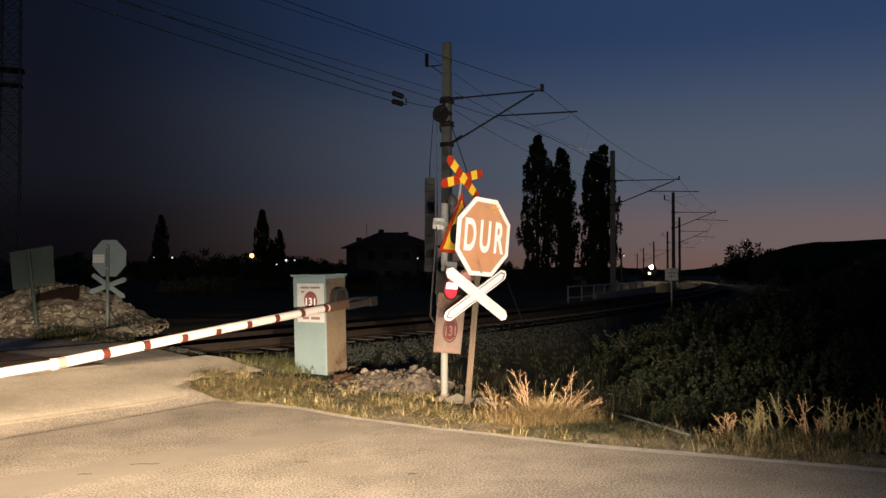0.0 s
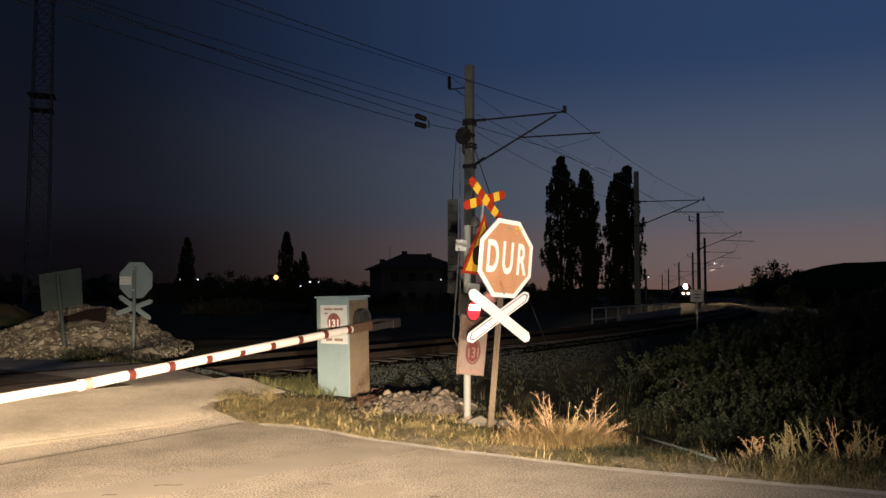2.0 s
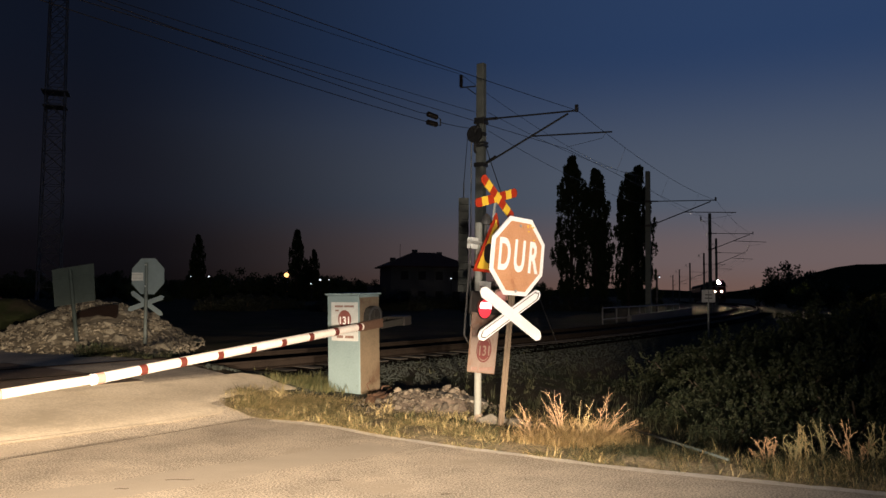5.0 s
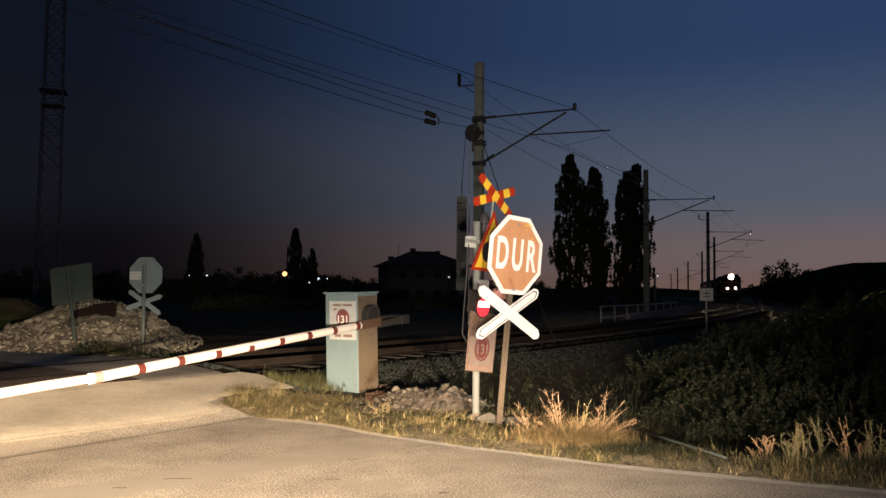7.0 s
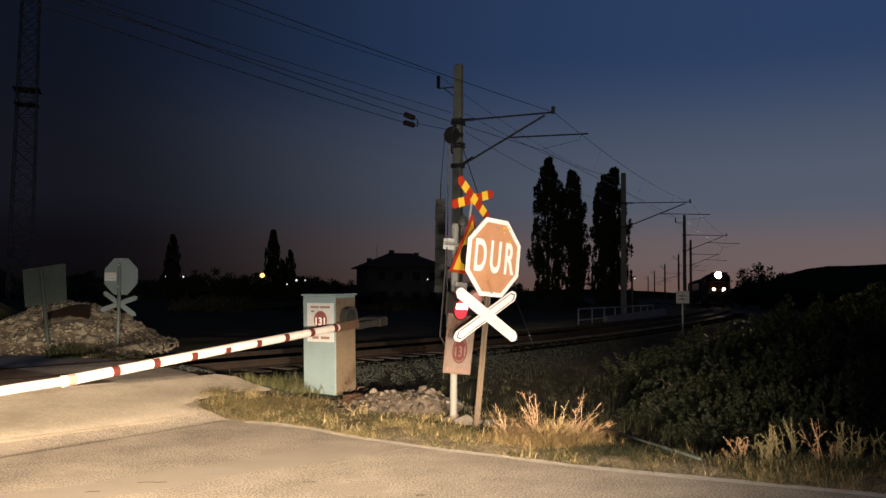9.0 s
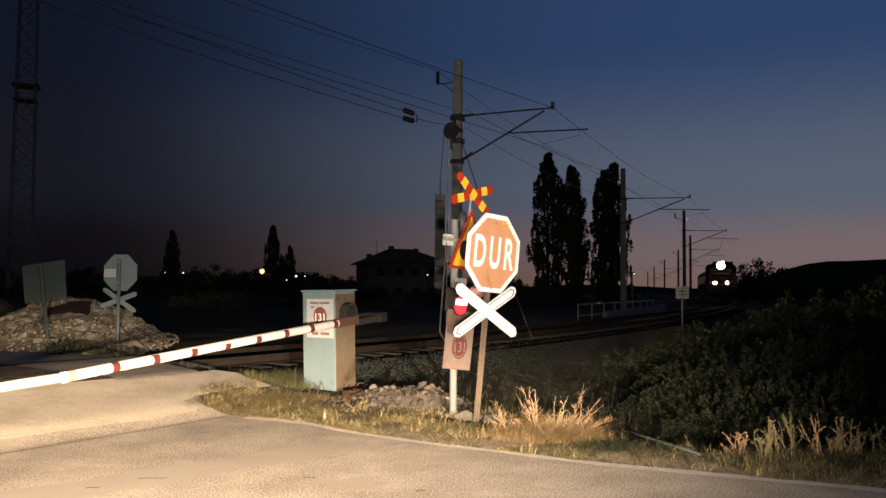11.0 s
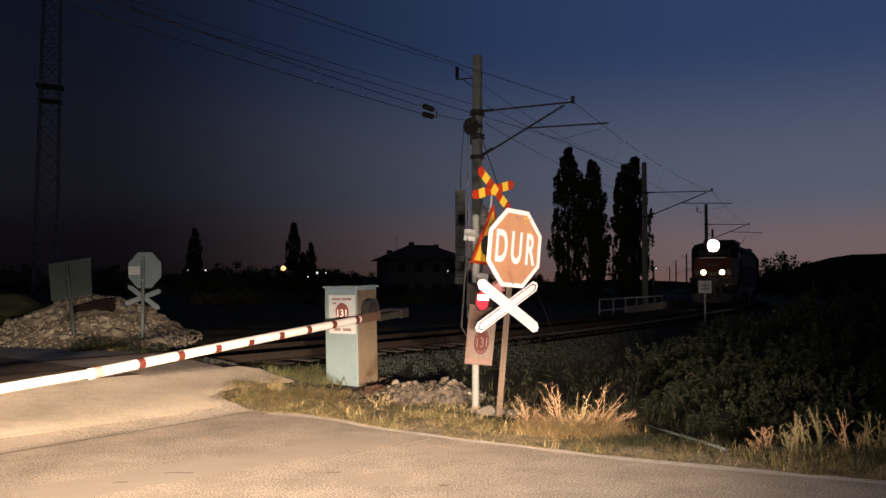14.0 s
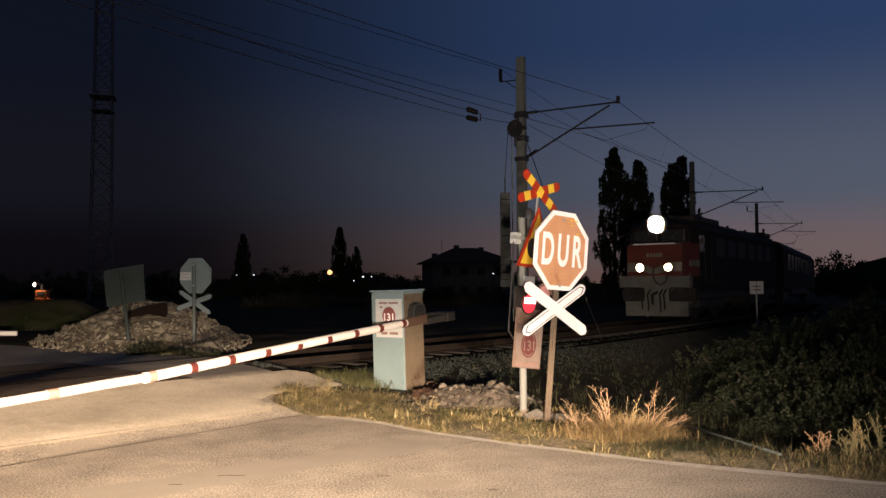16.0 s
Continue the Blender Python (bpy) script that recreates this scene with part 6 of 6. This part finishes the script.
def locomotive():
    """y runs from the front towards the rear; the rails' top is z = 0."""
    t = thing("locomotive", "red and dark locomotive with a glaring headlamp over its windscreen", "locomotive")
    # a plain box body; the cab's front is narrower than the body, with slanted cheeks
    o = lambda w, z0, z1: [(-w, z0), (w, z0), (w, z1 - 0.35), (w - 0.16, z1 - 0.10), (w - 0.55, z1), (-w + 0.55, z1), (-w + 0.16, z1 - 0.10), (-w, z1 - 0.35)]
    part("body", section(bmesh.new(), [(0.62, o(1.12, 1.45, 3.48)), (1.05, o(1.30, 1.05, 3.62)), (LOCO - 0.9, o(1.30, 1.05, 3.62)), (LOCO - 0.3, o(1.10, 1.45, 3.5))]), M_LOCODARK, t, "dark body side")
    flat = lambda w, z0, z1: [(-w, z0), (w, z0), (w, z1), (-w, z1)]
    part("nose", section(bmesh.new(), [(0.0, flat(0.99, 1.60, 2.70)), (0.70, flat(1.12, 1.52, 2.80))]), M_LOCORED, t, "grimy red nose")
    for sx in (-1, 1):
        cheek = [(0.2, [(sx * 1.0, 1.62), (sx * 1.045, 1.62), (sx * 1.045, 2.70), (sx * 1.0, 2.70)]), (1.0, [(sx * 1.24, 1.56), (sx * 1.312, 1.56), (sx * 1.312, 2.74), (sx * 1.24, 2.74)])]
        part("cheek", section(bmesh.new(), cheek), M_LOCORED, t, "slanted grimy red cheek of the cab")
        band = [(0.42, [(sx * 1.10, 1.92), (sx * 1.147, 1.92), (sx * 1.147, 2.14), (sx * 1.10, 2.14)]), (0.99, [(sx * 1.24, 1.92), (sx * 1.322, 1.92), (sx * 1.322, 2.14), (sx * 1.24, 2.14)])]
        part("lamp_band_side", section(bmesh.new(), band), M_LOCOGREY, t, "pale band on the cab's cheek")
    # the pale band dips to a point between the low lamps
    half = [(0.0, 1.66), (0.16, 1.67), (0.36, 1.74), (0.99, 1.74), (0.99, 2.06), (0.62, 2.07), (0.32, 1.98), (0.0, 1.84)]
    part("lamp_band", plated(half + [(-x, z) for x, z in half[::-1] if x > 0], -0.02, 0.01), M_LOCOGREY, t, "pale band round the low lamps")
    part("rain_strip", boxed(0, -0.02, 2.70, 1.50, 0.09, 0.045, 0.01), M_WHITE, t, "pale rail below the windscreen")
    for x in (-0.50, 0.50):
        screen = part("windscreen", boxed(x, 0.60, 2.84, 0.84, 0.05, 0.40, 0.03), M_GLASSDARK, t, "dark windscreen")
        part("wiper", tubed([(x - 0.1, 0.565, 2.86), (x + 0.18, 0.565, 3.18)], 0.012, 5), M_UNDER, screen)
    part("front_beam", boxed(0, 0.10, 1.18, 2.56, 0.34, 0.40, 0.02), M_LOCOGREY, t, "pale grey buffer beam")
    part("skirt", section(bmesh.new(), [(0.14, flat(1.13, 0.16, 0.68)), (0.26, flat(1.13, 0.16, 0.68))]), M_LOCOGREY, t, "pale grimy snow plough")
    part("skirt_back", boxed(0, 0.30, 0.60, 2.40, 0.06, 0.62, 0.01), M_LOCOGREY, t, "grimy panel behind the buffers")
    for x in (-0.88, 0.88):
        buf = part("buffer", tubed([(x, 0.30, 0.95), (x, -0.25, 0.95)], 0.11, 12), M_UNDER, t, "black buffer")
        part("buffer_plate", tubed([(x, -0.25, 0.95), (x, -0.31, 0.95)], [0.25, 0.23], 18), M_UNDER, buf)
        part("step_recess", boxed(x * 0.98, 0.20, 0.68, 0.82, 0.12, 0.50, 0.10), M_UNDER, t, "black recess round the buffer")
        part("hand_grip", tubed([(x * 1.42, 0.02, 1.25), (x * 1.42, -0.05, 1.32), (x * 1.42, -0.05, 1.62), (x * 1.42, 0.02, 1.68)], 0.016, 6), M_GALV, t)
    part("coupling", tubed([(0, 0.2, 1.0), (0, -0.30, 0.92), (0.02, -0.28, 0.58)], 0.05, 8), M_UNDER, t, "hanging screw coupling")
    for x, low in ((-0.46, 0.42), (-0.24, 0.36), (0.34, 0.40), (0.20, 0.32)):
        part("brake_hose", tubed([(x, 0.22, 1.10), (x, -0.10, 0.92), (x + 0.04, -0.12, 0.65), (x + 0.02, -0.06, low)], 0.03, 7), M_UNDER, t)
    loop = [(-0.02, -0.04, 1.98), (-0.03, -0.07, 1.62), (0.05, -0.09, 1.38), (0.24, -0.10, 1.26), (0.44, -0.09, 1.40), (0.48, -0.04, 1.66)]
    part("hanging_cable", tubed(loop, 0.028, 7), M_UNDER, t, "looped black cable on the nose")
    bm = bmesh.new()
    for k in range(5):
        box(bm, -0.24 + 0.12 * k, -0.005, 2.26, 0.075, 0.02, 0.13)
    part("number_bars", bm, M_LOCOGREY, t, "pale number, not readable")
    for x in (-0.51, 0.51):
        house_ = part("low_headlamp", tubed([(x, 0.06, 1.89), (x, -0.06, 1.89)], 0.165, 18), M_UNDER, t, "round low headlamp")
        part("lamp_glass", disc(0.125, -0.075, -0.062, 24, x, 1.89), M_LOWBEAM, house_, "glowing lamp glass")
    # top lamp's glass behind a deep grid of blades, added to narrow the beam
    lz, lr = 3.44, 0.29
    house_ = part("top_headlamp", tube(bmesh.new(), [(0, 0.72, lz), (0, 0.22, lz)], [lr + 0.02, lr + 0.02], 32, False), M_UNDER, t, "large headlamp over the windscreen")
    part("lamp_glass", disc(lr, 0.53, 0.56, 32, 0, lz), M_BEAM, house_, "glaring lamp glass")
    part("back_plate", disc(lr + 0.018, 0.585, 0.62, 32, 0, lz), M_UNDER, house_)
    bm = bmesh.new()
    for k in range(-9, 10):
        q = 0.03 * k
        l = 2 * math.sqrt((lr + 0.012) ** 2 - q * q)
        if k % 3 == 0:
            box(bm, q, 0.38, lz - l / 2, 0.002, 0.28, l)
        box(bm, 0, 0.38, lz + q, l, 0.28, 0.0015)
    part("blade_grid", bm, M_UNDER, house_, "black grid added in front of the glass to narrow the beam")
    for sx in (-1.31, 1.31):
        for k in range(6):
            part("side_grille", boxed(sx, 4.0 + 1.75 * k, 2.35, 0.02, 1.2, 0.7, 0.005), M_UNDER, t)
        part("cab_door", boxed(sx, 2.1, 1.25, 0.02, 0.75, 1.95, 0.005), M_LOCODARK, t)
        part("cab_window", boxed(sx, 1.35, 2.45, 0.02, 0.55, 0.6, 0.01), M_GLASSDARK, t)
        for y in (1.66, 2.54):
            part("handrail", tubed([(sx * 1.02, y, 1.3), (sx * 1.02, y, 2.6)], 0.016, 6), M_TUBE, t)
        part("gutter", tubed([(sx, 1.2, 3.28), (sx, LOCO - 1.2, 3.28)], 0.02, 6), M_UNDER, t)
    part("mirror", boxed(1.46, 0.95, 2.72, 0.14, 0.06, 0.20, 0.01), M_TUBE, t)
    for x, y, l, w, h in ((0.2, 3.2, 3.4, 1.7, 0.24), (0.0, 7.3, 3.6, 1.5, 0.14), (0.1, 11.0, 2.6, 1.5, 0.12), (0.15, 14.2, 1.9, 1.7, 0.22)):
        part("roof_box", boxed(x, y, 3.58, w, l, h, 0.05), M_UNDER, t)
    for y in (5.6, 9.3, 12.7):
        part("roof_insulator", insulator(bmesh.new(), (0.3, y, 3.60), (0.3, y, 3.92), 0.07), M_INSUL, t)
    for y0 in (2.2, 13.2):
        panto = part("pantograph_base", boxed(0, y0, 3.66, 1.4, 1.4, 0.12, 0.02), M_UNDER, t)
        part("pantograph_arm", tubed([(0, y0 + 0.6, 3.80), (0, y0 - 0.6, 3.86)], 0.035, 6), M_UNDER, panto)
    for yb in (3.6, LOCO - 3.6):
        bog = part("bogie", boxed(0, yb, 0.42, 2.2, 3.9, 0.45, 0.04), M_UNDER, t)
        for k in (-1.4, 1.4):
            wheel_set(bog, yb + k)
    part("underframe", boxed(0, LOCO / 2, 0.75, 2.4, LOCO - 1.6, 0.4, 0.03), M_UNDER, t)
    return t


def coach():
    t = thing("coach", "dark unlit passenger coach behind the locomotive", "coach")
    L = 24.0
    o = lambda w, z0, z1: [(-w, z0), (w, z0), (w, z1 - 0.5), (w - 0.25, z1 - 0.14), (w - 0.8, z1), (-w + 0.8, z1), (-w + 0.25, z1 - 0.14), (-w, z1 - 0.5)]
    part("body", section(bmesh.new(), [(0.2, o(1.33, 1.0, 3.6)), (L - 0.2, o(1.33, 1.0, 3.6))]), M_LOCODARK, t)
    for sx in (-1.34, 1.34):
        for k in range(9):
            part("window", boxed(sx, 3.2 + 2.1 * k, 2.0, 0.02, 1.3, 0.9, 0.005), M_GLASSDARK, t)
    part("gangway", boxed(0, 0.1, 1.1, 1.1, 0.3, 2.3, 0.05), M_UNDER, t)
    part("underframe", boxed(0, L / 2, 0.6, 2.4, 12.0, 0.45, 0.03), M_UNDER, t)
    for yb in (3.6, L - 3.6):
        bog = part("bogie", boxed(0, yb, 0.40, 2.2, 3.2, 0.4, 0.04), M_UNDER, t)
        for k in (-1.25, 1.25):
            wheel_set(bog, yb + k, 0.46)
    return t


loco, wagon = locomotive(), coach()
# the front's place along y, second by second: the train slows as it nears the crossing
TIMES = (0, 1.5, 3.5, 7, 9, 11.5, 12.5, 13.5, 14.5, 15.5, 16)
FRONT = (203.5, 180.5, 151.5, 107.8, 86.2, 65.2, 57.3, 49.1, 40.9, 32.75, 28.75)
RUN = np.polyfit(TIMES, FRONT, 5)


def along(y, metres):
    """The y that lies so many metres further along the track."""
    n = max(1, int(abs(metres) * 2))
    for _ in range(n):
        y += metres / n * math.cos(math.atan(track_slope(y)))
    return y


def car_pose(front_y, length):
    """A car whose two bogies stand on the track."""
    a, b = along(front_y, 3.6), along(front_y, length - 3.6)
    p, q = Vector((track_x(a), a, rail_z(a))), Vector((track_x(b), b, rail_z(b)))
    d = (q - p).normalized()
    x = d.cross(Vector((0, 0, 1))).normalized()
    m = Matrix((x, d, x.cross(d))).transposed().to_4x4()
    m.translation = p - d * 3.6
    return m


def motions():
    steps = [0.5 * k for k in range(33)]
    fronts = [(t, float(np.polyval(RUN, t))) for t in steps]
    walk(loco, [(t, car_pose(y, LOCO)) for t, y in fronts])
    walk(wagon, [(t, car_pose(along(y, LOCO + 0.6), 24.0)) for t, y in fronts])


motions()
